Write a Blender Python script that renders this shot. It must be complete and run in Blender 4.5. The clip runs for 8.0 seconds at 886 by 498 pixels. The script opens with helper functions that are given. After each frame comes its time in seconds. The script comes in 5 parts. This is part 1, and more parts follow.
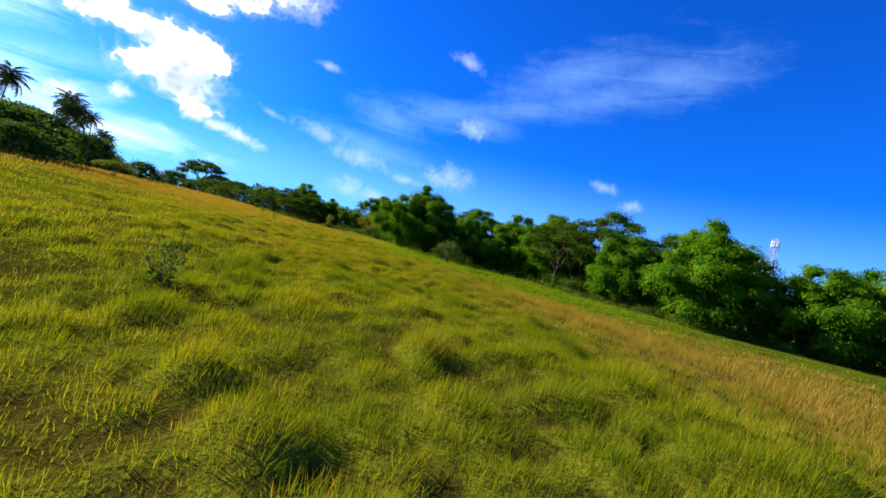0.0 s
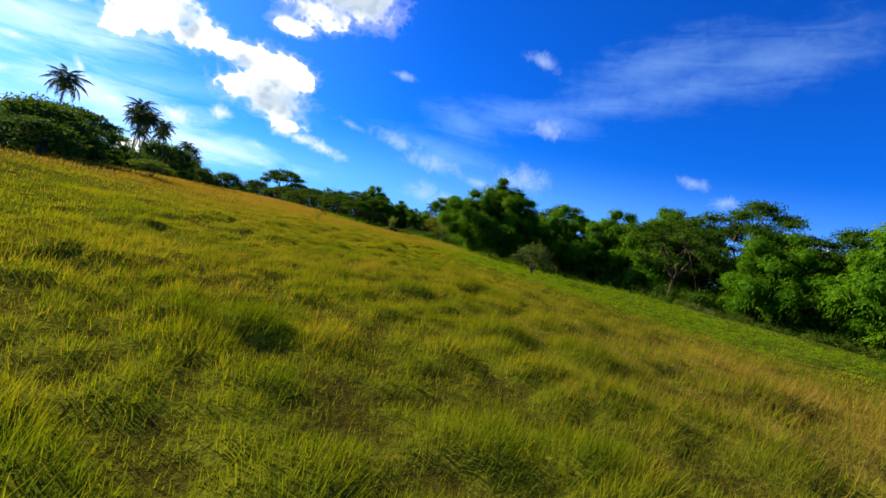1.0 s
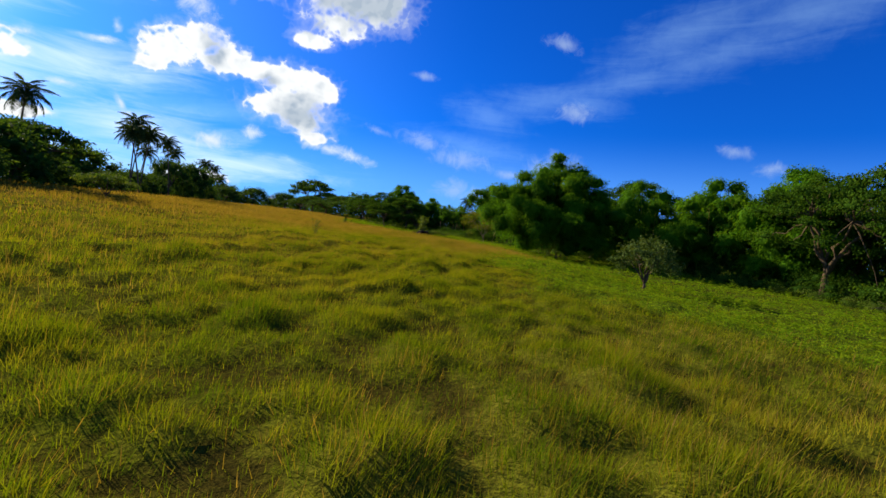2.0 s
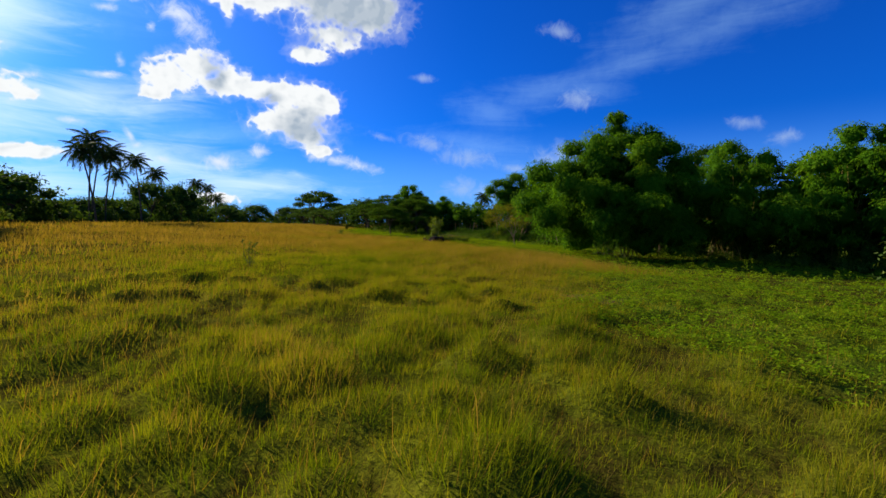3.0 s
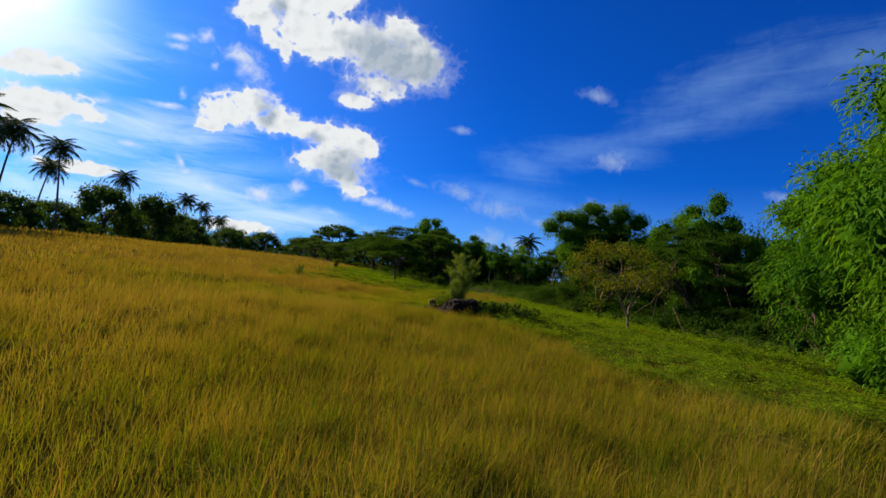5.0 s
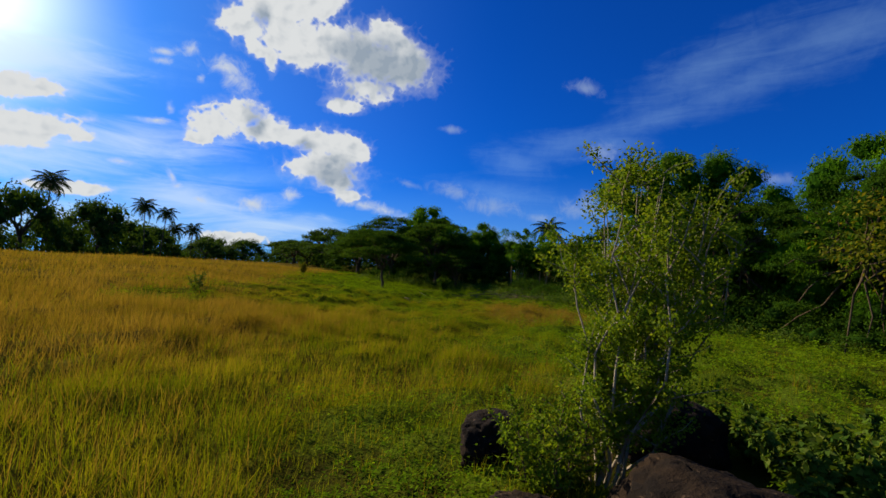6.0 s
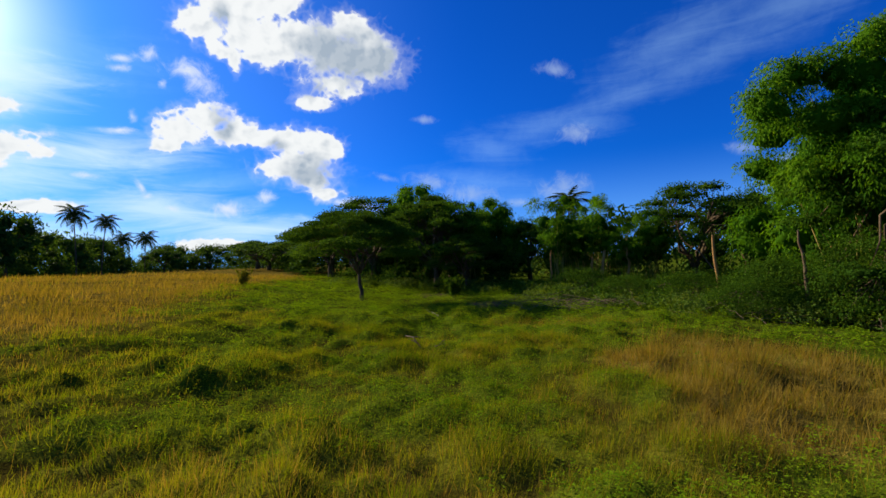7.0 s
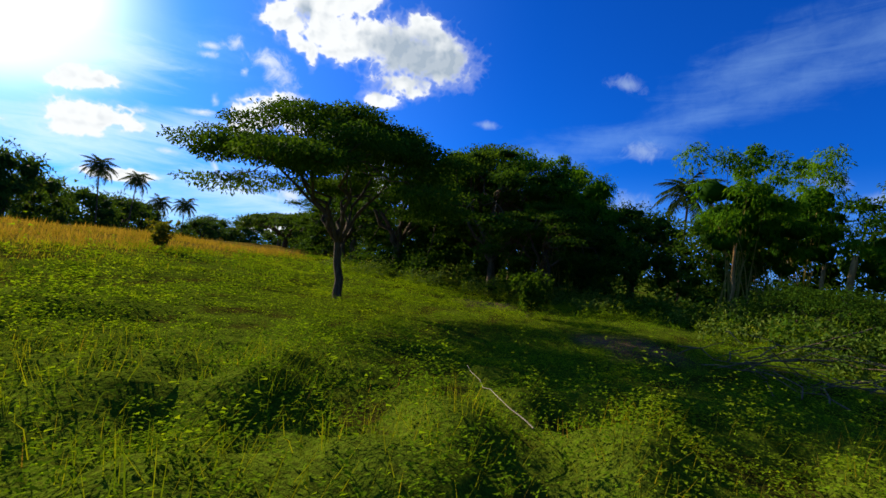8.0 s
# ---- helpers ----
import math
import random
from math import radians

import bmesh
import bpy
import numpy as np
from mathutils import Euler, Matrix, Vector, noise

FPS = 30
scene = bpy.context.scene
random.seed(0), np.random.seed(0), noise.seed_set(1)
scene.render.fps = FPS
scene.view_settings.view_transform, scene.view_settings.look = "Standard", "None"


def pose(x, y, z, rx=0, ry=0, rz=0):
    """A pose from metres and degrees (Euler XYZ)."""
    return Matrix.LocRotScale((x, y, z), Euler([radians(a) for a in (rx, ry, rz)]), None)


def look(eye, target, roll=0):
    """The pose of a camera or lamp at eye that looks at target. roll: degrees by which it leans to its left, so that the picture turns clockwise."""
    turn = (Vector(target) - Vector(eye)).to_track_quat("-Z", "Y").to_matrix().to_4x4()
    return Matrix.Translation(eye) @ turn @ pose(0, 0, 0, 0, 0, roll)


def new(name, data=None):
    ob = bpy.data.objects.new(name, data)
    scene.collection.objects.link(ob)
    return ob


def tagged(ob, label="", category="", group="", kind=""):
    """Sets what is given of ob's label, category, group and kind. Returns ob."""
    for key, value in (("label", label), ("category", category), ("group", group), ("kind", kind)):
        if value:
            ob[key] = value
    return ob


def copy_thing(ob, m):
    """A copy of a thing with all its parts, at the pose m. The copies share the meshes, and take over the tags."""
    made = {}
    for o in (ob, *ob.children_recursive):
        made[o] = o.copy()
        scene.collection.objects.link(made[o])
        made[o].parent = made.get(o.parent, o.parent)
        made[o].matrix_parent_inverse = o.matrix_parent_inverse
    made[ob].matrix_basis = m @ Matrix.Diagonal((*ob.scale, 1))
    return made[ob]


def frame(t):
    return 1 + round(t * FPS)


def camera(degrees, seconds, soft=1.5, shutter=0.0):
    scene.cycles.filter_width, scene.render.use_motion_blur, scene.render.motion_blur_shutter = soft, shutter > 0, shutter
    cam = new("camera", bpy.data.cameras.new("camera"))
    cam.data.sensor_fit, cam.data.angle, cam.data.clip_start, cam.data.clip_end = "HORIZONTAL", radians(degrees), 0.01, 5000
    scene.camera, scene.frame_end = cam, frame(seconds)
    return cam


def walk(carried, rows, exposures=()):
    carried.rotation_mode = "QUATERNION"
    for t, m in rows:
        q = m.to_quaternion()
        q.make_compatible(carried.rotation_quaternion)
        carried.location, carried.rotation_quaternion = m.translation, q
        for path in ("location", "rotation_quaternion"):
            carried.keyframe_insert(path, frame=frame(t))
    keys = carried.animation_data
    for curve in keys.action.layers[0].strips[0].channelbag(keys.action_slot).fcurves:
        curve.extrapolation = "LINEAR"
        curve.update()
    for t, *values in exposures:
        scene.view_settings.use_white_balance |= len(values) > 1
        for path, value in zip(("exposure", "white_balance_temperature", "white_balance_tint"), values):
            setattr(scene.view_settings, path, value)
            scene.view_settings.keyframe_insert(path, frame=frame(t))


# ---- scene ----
cam = camera(89.2, 8.0)
EXPOSURES = [(0.0, 1.4), (1.5, 0.9), (3.0, 0.65), (4.5, 0.6), (6.0, 0.25), (7.0, 0.6), (8.0, 0.70)]
# seconds, place, turn in degrees
ROWS = [
    (0, -2.754, 0.000, -0.276, 89.45, -12.47, -15.76),
    (0.5, -0.798, 6.323, -0.363, 88.64, -12.90, -9.94),
    (1, 0.187, 13.294, -0.333, 87.87, -11.49, -6.04),
    (1.5, 0.586, 21.056, -0.276, 87.19, -8.89, -3.51),
    (3, 0.158, 45.222, 0.046, 86.75, -0.73, -0.18),
    (3.5, 0.000, 53.247, 0.000, 87.33, 0.50, 0.00),
    (4, -0.090, 61.475, -0.004, 89.59, -0.87, 0.69),
    (4.5, -0.133, 68.247, -0.035, 91.88, -4.51, 2.13),
    (4.7, -0.179, 71.041, -0.043, 92.45, -6.04, 3.00),
    (5.8, -1.539, 90.873, -0.296, 92.69, -4.53, 3.42),
    (6, -2.101, 94.655, -0.288, 92.59, -2.73, 2.76),
    (6.5, -3.697, 103.278, -0.336, 92.17, 1.24, 0.92),
    (7, -4.785, 111.511, 0.042, 91.40, 1.74, 0.66),
    (7.5, -5.035, 120.688, -0.739, 91.11, 0.02, 2.56),
    (8, -5.758, 128.565, -1.161, 91.77, -4.79, 6.67),
]
walk(cam, [(r[0], pose(*r[1:])) for r in ROWS], EXPOSURES)
# ---- end of path ----
# ---- sky, sun ----
SUN_AZ, SUN_EL = -56.0, 25.0          # degrees from straight ahead (+y) to the right, and above the horizon


def toward(az, el):
    a, e = radians(az), radians(el)
    return Vector((math.sin(a) * math.cos(e), math.cos(a) * math.cos(e), math.sin(e)))


sun = new("sun", bpy.data.lights.new("sun", "SUN"))
sun.data.energy, sun.data.angle, sun.data.color = 5.0, radians(0.53), (1.0, 0.9, 0.72)
sun.matrix_world = look(toward(SUN_AZ, SUN_EL) * 200, (0, 0, 0))

world = bpy.data.worlds.new("world")
scene.world = world
world.use_nodes = True
W = world.node_tree
W.nodes.clear()


class Net:
    """Short way to write node trees."""

    def __init__(self, tree):
        self.t = tree

    def put(self, sock, value):
        if hasattr(value, "is_output"):
            self.t.links.new(value, sock)
        else:
            sock.default_value = value

    def math(self, op, a, b=0.0, c=0.0, clamp=False):
        n = self.t.nodes.new("ShaderNodeMath")
        n.operation, n.use_clamp = op, clamp
        for i, v in enumerate((a, b, c)):
            self.put(n.inputs[i], v)
        return n.outputs[0]

    def smooth(self, x, lo, hi, to0=0.0, to1=1.0):
        n = self.t.nodes.new("ShaderNodeMapRange")
        n.interpolation_type = "SMOOTHSTEP"
        for i, v in enumerate((x, lo, hi, to0, to1)):
            self.put(n.inputs[i], v)
        return n.outputs[0]

    def noise(self, vec, scale, detail=4.0, rough=0.55, dist=0.0, lac=2.0):
        n = self.t.nodes.new("ShaderNodeTexNoise")
        if vec is not None:
            self.put(n.inputs["Vector"], vec)
        for k, v in (("Scale", scale), ("Detail", detail), ("Roughness", rough), ("Distortion", dist), ("Lacunarity", lac)):
            n.inputs[k].default_value = v
        return n.outputs["Fac"]

    def mix(self, fac, a, b, blend="MIX"):
        n = self.t.nodes.new("ShaderNodeMix")
        n.data_type, n.blend_type = "RGBA", blend
        self.put(n.inputs["Factor"], fac)
        for k, v in (("A", a), ("B", b)):
            s = [i for i in n.inputs if i.name == k and i.type == "RGBA"][0]
            self.put(s, v if hasattr(v, "is_output") else (*v, 1.0))
        return [o for o in n.outputs if o.type == "RGBA"][0]

    def mapped(self, vec, loc, rot, scale, kind="TEXTURE"):
        n = self.t.nodes.new("ShaderNodeMapping")
        n.vector_type = kind
        self.put(n.inputs["Vector"], vec)
        n.inputs["Location"].default_value = loc
        n.inputs["Rotation"].default_value = (0, 0, radians(rot))
        n.inputs["Scale"].default_value = scale
        return n.outputs[0]

    def length(self, vec):
        n = self.t.nodes.new("ShaderNodeVectorMath")
        n.operation = "LENGTH"
        self.put(n.inputs[0], vec)
        return n.outputs["Value"]


N = Net(W)
sky = W.nodes.new("ShaderNodeTexSky")
sky.sky_type, sky.sun_disc = "NISHITA", False
sky.sun_elevation, sky.sun_rotation = radians(SUN_EL), radians(SUN_AZ)
sky.air_density, sky.dust_density, sky.ozone_density = 1.0, 0.6, 3.0
tc = W.nodes.new("ShaderNodeTexCoord")
sep = W.nodes.new("ShaderNodeSeparateXYZ")
W.links.new(tc.outputs["Generated"], sep.inputs[0])
az = N.math("MULTIPLY", N.math("ARCTAN2", sep.outputs[0], sep.outputs[1]), 57.2958)
el = N.math("MULTIPLY", N.math("ARCSINE", sep.outputs[2]), 57.2958)
comb = W.nodes.new("ShaderNodeCombineXYZ")
W.links.new(az, comb.inputs[0])
W.links.new(el, comb.inputs[1])
ang = comb.outputs[0]                  # azimuth and height in degrees

# clouds: azimuth, height, half width, half height, tilt, all in degrees
HIGH_CLOUD = [(-28.6, 26.0, 2.5, 2.0, 11), (-24.8, 28.0, 5.0, 2.1, 9), (-22.3, 25.1, 4.4, 2.5, 7), (-25.1, 22.9, 0.9, 1.6, 8), (-20.3, 29.2, 3.3, 1.9, 7), (-26.9, 23.8, 1.8, 1.0, -21), (-15.0, 25.9, 4.9, 2.8, 5), (-18.4, 25.6, 3.6, 2.4, 5),
              (-12.9, 24.5, 5.8, 3.5, 3), (-8.9, 24.3, 4.2, 3.1, 2), (-10.8, 27.0, 4.3, 1.8, -17), (-13.7, 21.4, 4.2, 1.6, 3), (-16.4, 19.2, 2.5, 0.9, -1), (-22.2, 31.8, 7.8, 2.0, 9), (-16.2, 33.7, 6.2, 1.8, 6)]
LOW_CLOUD = [(-28.1, 16.5, 2.6, 2.0, 7), (-30.3, 14.9, 2.7, 1.7, 7), (-32.2, 13.2, 1.8, 0.8, 6), (-25.4, 15.1, 2.9, 1.5, 5), (-21.7, 14.8, 3.2, 1.1, 4), (-18.8, 14.5, 3.2, 1.9, 3), (-15.5, 14.3, 2.7, 1.9, 2), (-13.9, 13.9, 1.3, 1.4, 2),
             (-18.2, 11.7, 4.6, 2.2, 2), (-16.5, 10.4, 3.2, 1.7, 2), (-14.7, 8.6, 2.0, 0.8, 1), (-21.1, 11.6, 2.0, 1.3, 3)]
EDGE_CLOUDS = [(-46.3, 14.9, 2.9, 1.1, 12), (-46.0, 11.3, 3.6, 1.7, 9), (-42.5, 11.5, 1.1, 0.8, 8), (-43.7, 6.2, 3.0, 0.7, 4), (-41.9, 6.2, 1.4, 0.8, 4), (-28.3, 2.4, 3.5, 1.0, 0), (-26.1, 2.6, 1.8, 0.7, 0), 
               (48.0, 4.0, 3.5, 1.6, 0), (-60.0, 9.0, 6.0, 2.5, 0)]
# small ragged clouds
SHREDS = [(-33.8, 22.1, 1.5, 0.7, 11), (-36.1, 21.2, 1.1, 0.4, 12), (-36.2, 20.3, 1.0, 0.4, 12), (-29.8, 21.1, 2.6, 1.1, 1), (-28.7, 19.9, 1.9, 1.3, -12), (-32.4, 19.4, 0.5, 0.5, 10), (-26.2, 6.5, 2.2, 1.0, 2), (-31.8, 6.5, 0.9, 0.4, -13),
          (-21.8, 8.1, 1.3, 0.7, 2), (-34.4, 8.5, 0.4, 1.3, 24), (-34.0, 7.7, 0.7, 0.5, 3), (-13.6, 7.6, 3.0, 0.7, -6), (-10.4, 7.0, 2.4, 0.8, -10), (-36.1, 14.3, 1.6, 0.4, 8), (-35.1, 15.7, 0.5, 0.7, 9), (-42.5, 13.0, 1.4, 0.3, 9), (-39.0, 9.5, 1.2, 0.4, 6)]
FAINT = [(-2.6, 17.5, 1.7, 0.5, -1), (14.3, 22.1, 2.3, 0.9, -7), (16.4, 14.8, 2.5, 1.2, -6), (15.0, 8.4, 3.4, 1.7, -4), (13.5, 8.0, 2.4, 1.3, -3), (2.6, 4.4, 3.0, 1.4, 0), (6.0, 4.0, 2.6, 1.2, 0), (9.7, 6.9, 2.8, 0.7, -3), (-1.8, 9.9, 3.6, 1.0, -8), (2.8, 8.2, 4.0, 1.3, -6), (33.7, 10.8, 1.8, 0.8, -8), (36.9, 9.1, 1.5, 0.8, -7), (-7.5, 10.5, 2.0, 0.5, -14)]
# thin veils
VEILS = [(5.6, 13.7, 4.3, 1.9, -8), (12.0, 15.7, 7.6, 1.7, 10), (21.4, 17.9, 8.2, 1.5, 14), (30.3, 20.4, 7.6, 1.8, 16), (38.9, 23.5, 7.2, 2.6, 14), (17.5, 15.9, 4.0, 1.5, -6), (27.0, 22.6, 9.0, 2.4, 20), (4.6, 9.6, 7.8, 1.6, -8),
         (-38.2, 10.0, 10.2, 1.7, 6), (-40.9, 19.7, 7.7, 2.5, 10), (-26.7, 9.7, 12.2, 1.3, 3), (-43.2, 3.0, 9.1, 1.6, 1), (-24.0, 4.4, 12.0, 1.6, 0)]
# where the high and the low cloud are thick enough to turn grey
THICK = [(-11.9, 24.3, 5.7, 3.0, 3), (-7.9, 24.1, 4.3, 3.1, 2), (-14.3, 25.3, 3.8, 2.1, 4), (-26.5, 16.0, 1.2, 1.6, 6), (-16.3, 11.0, 3.8, 2.0, 2), (-20.5, 14.0, 1.4, 0.7, 4), (-26.3, 27.0, 1.0, 1.1, 10), (-16.8, 20.6, 2.4, 0.8, 4)]


def field(blobs, vec, low=9.0):
    """1 in the middle of a blob, 0 at its rim; each blob waits for the one before it, which keeps the shader's stack small."""
    for a, e, w, h, tilt in blobs:
        at = W.nodes.new("ShaderNodeCombineXYZ")
        N.put(at.inputs[0], az)
        N.put(at.inputs[1], el)
        N.put(at.inputs[2], low)
        d = N.length(N.mapped(at.outputs[0], (a, e, 0), tilt, (w, h, 1e6)))
        low = N.math("SMOOTH_MIN", low, d, 0.22)
    return N.math("SUBTRACT", 1.0, low)


def centred(x, much):
    return N.math("MULTIPLY", N.math("SUBTRACT", x, 0.5), much)


def knob_at(vec):
    return N.noise(N.mapped(vec, (13, 7, 0), 0, (1.0, 1.15, 1.0), "POINT"), 0.5, 2.2, 0.5, 0.1)


warp = N.noise(ang, 0.26, 3.0, 0.5, 0.2)
knobs = knob_at(ang)
grain = N.noise(ang, 2.4, 4.0, 0.6, 0.3)
billow = N.math("ABSOLUTE", centred(knobs, 2.0))           # creases between round heads
ragged = N.math("ADD", centred(warp, 1.5), N.math("SUBTRACT", 0.14, N.math("MULTIPLY", billow, 0.9)))
ragged = N.math("ADD", ragged, centred(grain, 0.30))
bulk = field(HIGH_CLOUD + LOW_CLOUD + EDGE_CLOUDS, ang)
heap = N.math("ADD", bulk, ragged)
soft = N.noise(N.mapped(ang, (3, 9, 0), 0, (1, 1, 1), "POINT"), 0.42, 3.0, 0.5, 0.0)
thick = N.math("ADD", field(THICK, ang), centred(soft, 1.6))
# edges away from the sun fray, those towards it are crisp
cover = N.smooth(heap, -0.06, N.smooth(thick, -0.6, 0.4, 0.24, 0.62))
cover = N.math("MAXIMUM", cover, N.smooth(heap, -0.42, 0.2, 0.0, 0.20))
dim = N.math("MULTIPLY", N.smooth(thick, -0.5, 0.7), N.smooth(heap, 0.0, 0.6))
# each head is brighter on the side of the sun
lee = N.math("SUBTRACT", knob_at(N.mapped(ang, (-0.55, 0.4, 0), 0, (1, 1, 1), "POINT")), knobs)
lee = N.math("MULTIPLY", N.smooth(lee, -0.08, 0.30), N.smooth(heap, 0.1, 0.8, 0.0, 0.46))
dim = N.math("ADD", N.math("MULTIPLY", dim, 0.85), lee, clamp=True)
streak = N.noise(N.mapped(ang, (0, 0, 0), -18, (0.30, 1.6, 1.0), "POINT"), 0.30, 8.0, 0.62, 0.9)
wisp = N.noise(ang, 0.55, 6.0, 0.65, 0.8)
veil = N.math("ADD", field(VEILS, ang), centred(streak, 2.2))
veil = N.math("ADD", veil, centred(wisp, 0.9))
veil = N.smooth(veil, -0.7, 1.6, 0.0, 0.17)

PALE = [(-47.0, 9.0, 12.0, 3.6, 5), (-38.0, 12.0, 9.0, 2.2, 6), (-33.0, 6.5, 9.0, 2.6, 0), (-44.0, 3.5, 14.0, 3.0, 0), (-24.0, 4.0, 10.0, 1.8, 0), (-48.0, 17.0, 9.0, 3.0, 8)]
pale = N.math("ADD", field(PALE, ang), centred(streak, 2.2))
pale = N.smooth(pale, -0.35, 1.2, 0.0, 0.62)

shred = N.smooth(N.math("ADD", field(SHREDS, ang), N.math("ADD", centred(wisp, 2.4), centred(knobs, 0.8))), -0.25, 1.5, 0.0, 0.92)
faint = N.smooth(N.math("ADD", field(FAINT, ang), centred(wisp, 2.4)), -0.2, 1.3, 0.0, 0.5)

blue = N.mix(1.0, sky.outputs[0], (0.03, 0.51, 1.70), "MULTIPLY")
# the whitish air round the sun and low over the horizon
near_sun = N.length(N.mapped(ang, (SUN_AZ, SUN_EL - 3, 0), 0, (18, 14.5, 1)))
glare = N.math("POWER", N.smooth(near_sun, 1.16, 0.1), 1.8)
haze = N.smooth(el, 13.0, -1.0, 0.0, 0.48)
leftward = N.smooth(az, 5.0, -60.0, 0.0, 0.30)
air = N.mix(N.math("MAXIMUM", haze, leftward), blue, (3.6, 8.0, 16.8))
air = N.mix(glare, air, (26.0, 28.0, 29.0))
white = N.mix(dim, (11.0, 11.3, 11.4), (4.6, 5.6, 6.8))
withveil = N.mix(veil, air, (6.8, 11.2, 15.0))
withveil = N.mix(pale, withveil, (10.5, 12.5, 14.5))
withveil = N.mix(faint, withveil, (5.6, 7.2, 9.8))
total = N.mix(cover, N.mix(shred, withveil, (9.6, 10.4, 11.2)), white)
bg = W.nodes.new("ShaderNodeBackground")
bg.inputs["Strength"].default_value = 0.055
W.links.new(total, bg.inputs["Color"])
out = W.nodes.new("ShaderNodeOutputWorld")
W.links.new(bg.outputs[0], out.inputs["Surface"])


# ---- materials ----
def leafy(name, colours, patch=0.25, through_light=0.4, gloss=0.08, rough=0.55, patch_scale=0.35, tip=None):
    """A leaf or blade: three tones by the leaf's own tone and by place, with light shining through."""
    m = bpy.data.materials.new(name)
    m.use_nodes = True
    t = m.node_tree
    t.nodes.clear()
    n = Net(t)
    geo = t.nodes.new("ShaderNodeNewGeometry")
    tone = t.nodes.new("ShaderNodeAttribute")
    tone.attribute_name = "tone"
    big = n.noise(geo.outputs["Position"], patch_scale, 3.0, 0.6)
    f = n.math("ADD", tone.outputs["Fac"], n.math("MULTIPLY", n.math("SUBTRACT", big, 0.5), patch * 4), clamp=True)
    col = n.mix(n.smooth(f, 0.0, 0.5), colours[0], colours[1])
    col = n.mix(n.smooth(f, 0.5, 1.0), col, colours[2])
    dif = t.nodes.new("ShaderNodeBsdfPrincipled")
    t.links.new(col, dif.inputs["Base Color"])
    dif.inputs["Roughness"].default_value = max(rough, 0.7)
    dif.inputs["Specular IOR Level"].default_value = gloss * 0.25
    tra = t.nodes.new("ShaderNodeBsdfTranslucent")
    t.links.new(n.mix(1.0, col, (1.5, 1.35, 0.5), "MULTIPLY"), tra.inputs["Color"])
    mx = t.nodes.new("ShaderNodeMixShader")
    mx.inputs[0].default_value = through_light
    t.links.new(dif.outputs[0], mx.inputs[1])
    t.links.new(tra.outputs[0], mx.inputs[2])
    o = t.nodes.new("ShaderNodeOutputMaterial")
    t.links.new(mx.outputs[0], o.inputs["Surface"])
    return m


def rough_surface(name, c1, c2, c3, scale=3.0, bump=0.4, rough=0.9, stretch=(1, 1, 1), speck=0.0, rare=0.52):
    """Bark, stone, dead wood: two scales of tone, spots and relief."""
    m = bpy.data.materials.new(name)
    m.use_nodes = True
    t = m.node_tree
    n = Net(t)
    p = t.nodes["Principled BSDF"]
    tcn = t.nodes.new("ShaderNodeTexCoord")
    v = n.mapped(tcn.outputs["Object"], (0, 0, 0), 0, stretch, "POINT")
    a = n.noise(v, scale, 6.0, 0.6)
    b = n.noise(v, scale * 7, 5.0, 0.65)
    col = n.mix(n.smooth(a, 0.35, 0.65), c1, c2)
    col = n.mix(n.math("MULTIPLY", n.smooth(b, rare, rare + 0.16), 0.7 + speck), col, c3)
    t.links.new(col, p.inputs["Base Color"])
    p.inputs["Roughness"].default_value = rough
    p.inputs["Specular IOR Level"].default_value = 0.12
    bp = t.nodes.new("ShaderNodeBump")
    bp.inputs["Strength"].default_value, bp.inputs["Distance"].default_value = bump, 0.05
    t.links.new(n.math("ADD", a, n.math("MULTIPLY", b, 0.6)), bp.inputs["Height"])
    t.links.new(bp.outputs[0], p.inputs["Normal"])
    return m


M_GRASS = leafy("grass_blades", ((0.070, 0.114, 0.004), (0.164, 0.186, 0.006), (0.262, 0.224, 0.014)), 0.30, 0.42, 0.0, 0.5, 0.16)
M_DRY = leafy("dry_grass_blades", ((0.130, 0.106, 0.010), (0.218, 0.145, 0.020), (0.300, 0.196, 0.040)), 0.25, 0.40, 0.0, 0.6, 0.14)
M_WEED = leafy("weed_leaves", ((0.068, 0.142, 0.004), (0.134, 0.220, 0.006), (0.196, 0.255, 0.009)), 0.22, 0.45, 0.0, 0.7, 0.3)
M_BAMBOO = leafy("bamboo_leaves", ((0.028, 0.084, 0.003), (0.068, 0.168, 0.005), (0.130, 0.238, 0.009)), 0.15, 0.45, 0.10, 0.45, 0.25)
M_BROAD = leafy("broad_leaves", ((0.021, 0.052, 0.005), (0.042, 0.092, 0.007), (0.084, 0.142, 0.011)), 0.18, 0.36, 0.03, 0.6, 0.3)
M_FAR = leafy("far_leaves", ((0.025, 0.056, 0.008), (0.046, 0.092, 0.010), (0.086, 0.136, 0.015)), 0.22, 0.34, 0.06, 0.6, 0.12)
M_YELLOW = leafy("yellowing_leaves", ((0.055, 0.085, 0.007), (0.120, 0.130, 0.010), (0.215, 0.175, 0.014)), 0.15, 0.45, 0.08, 0.5, 0.5)
M_SHRUB = leafy("shrub_leaves", ((0.040, 0.085, 0.008), (0.085, 0.135, 0.014), (0.170, 0.200, 0.030)), 0.15, 0.35, 0.14, 0.4, 0.8)
M_ROCKSHRUB = leafy("rock_shrub_leaves", ((0.066, 0.120, 0.007), (0.135, 0.205, 0.011), (0.235, 0.270, 0.022)), 0.15, 0.42, 0.1, 0.45, 0.8)
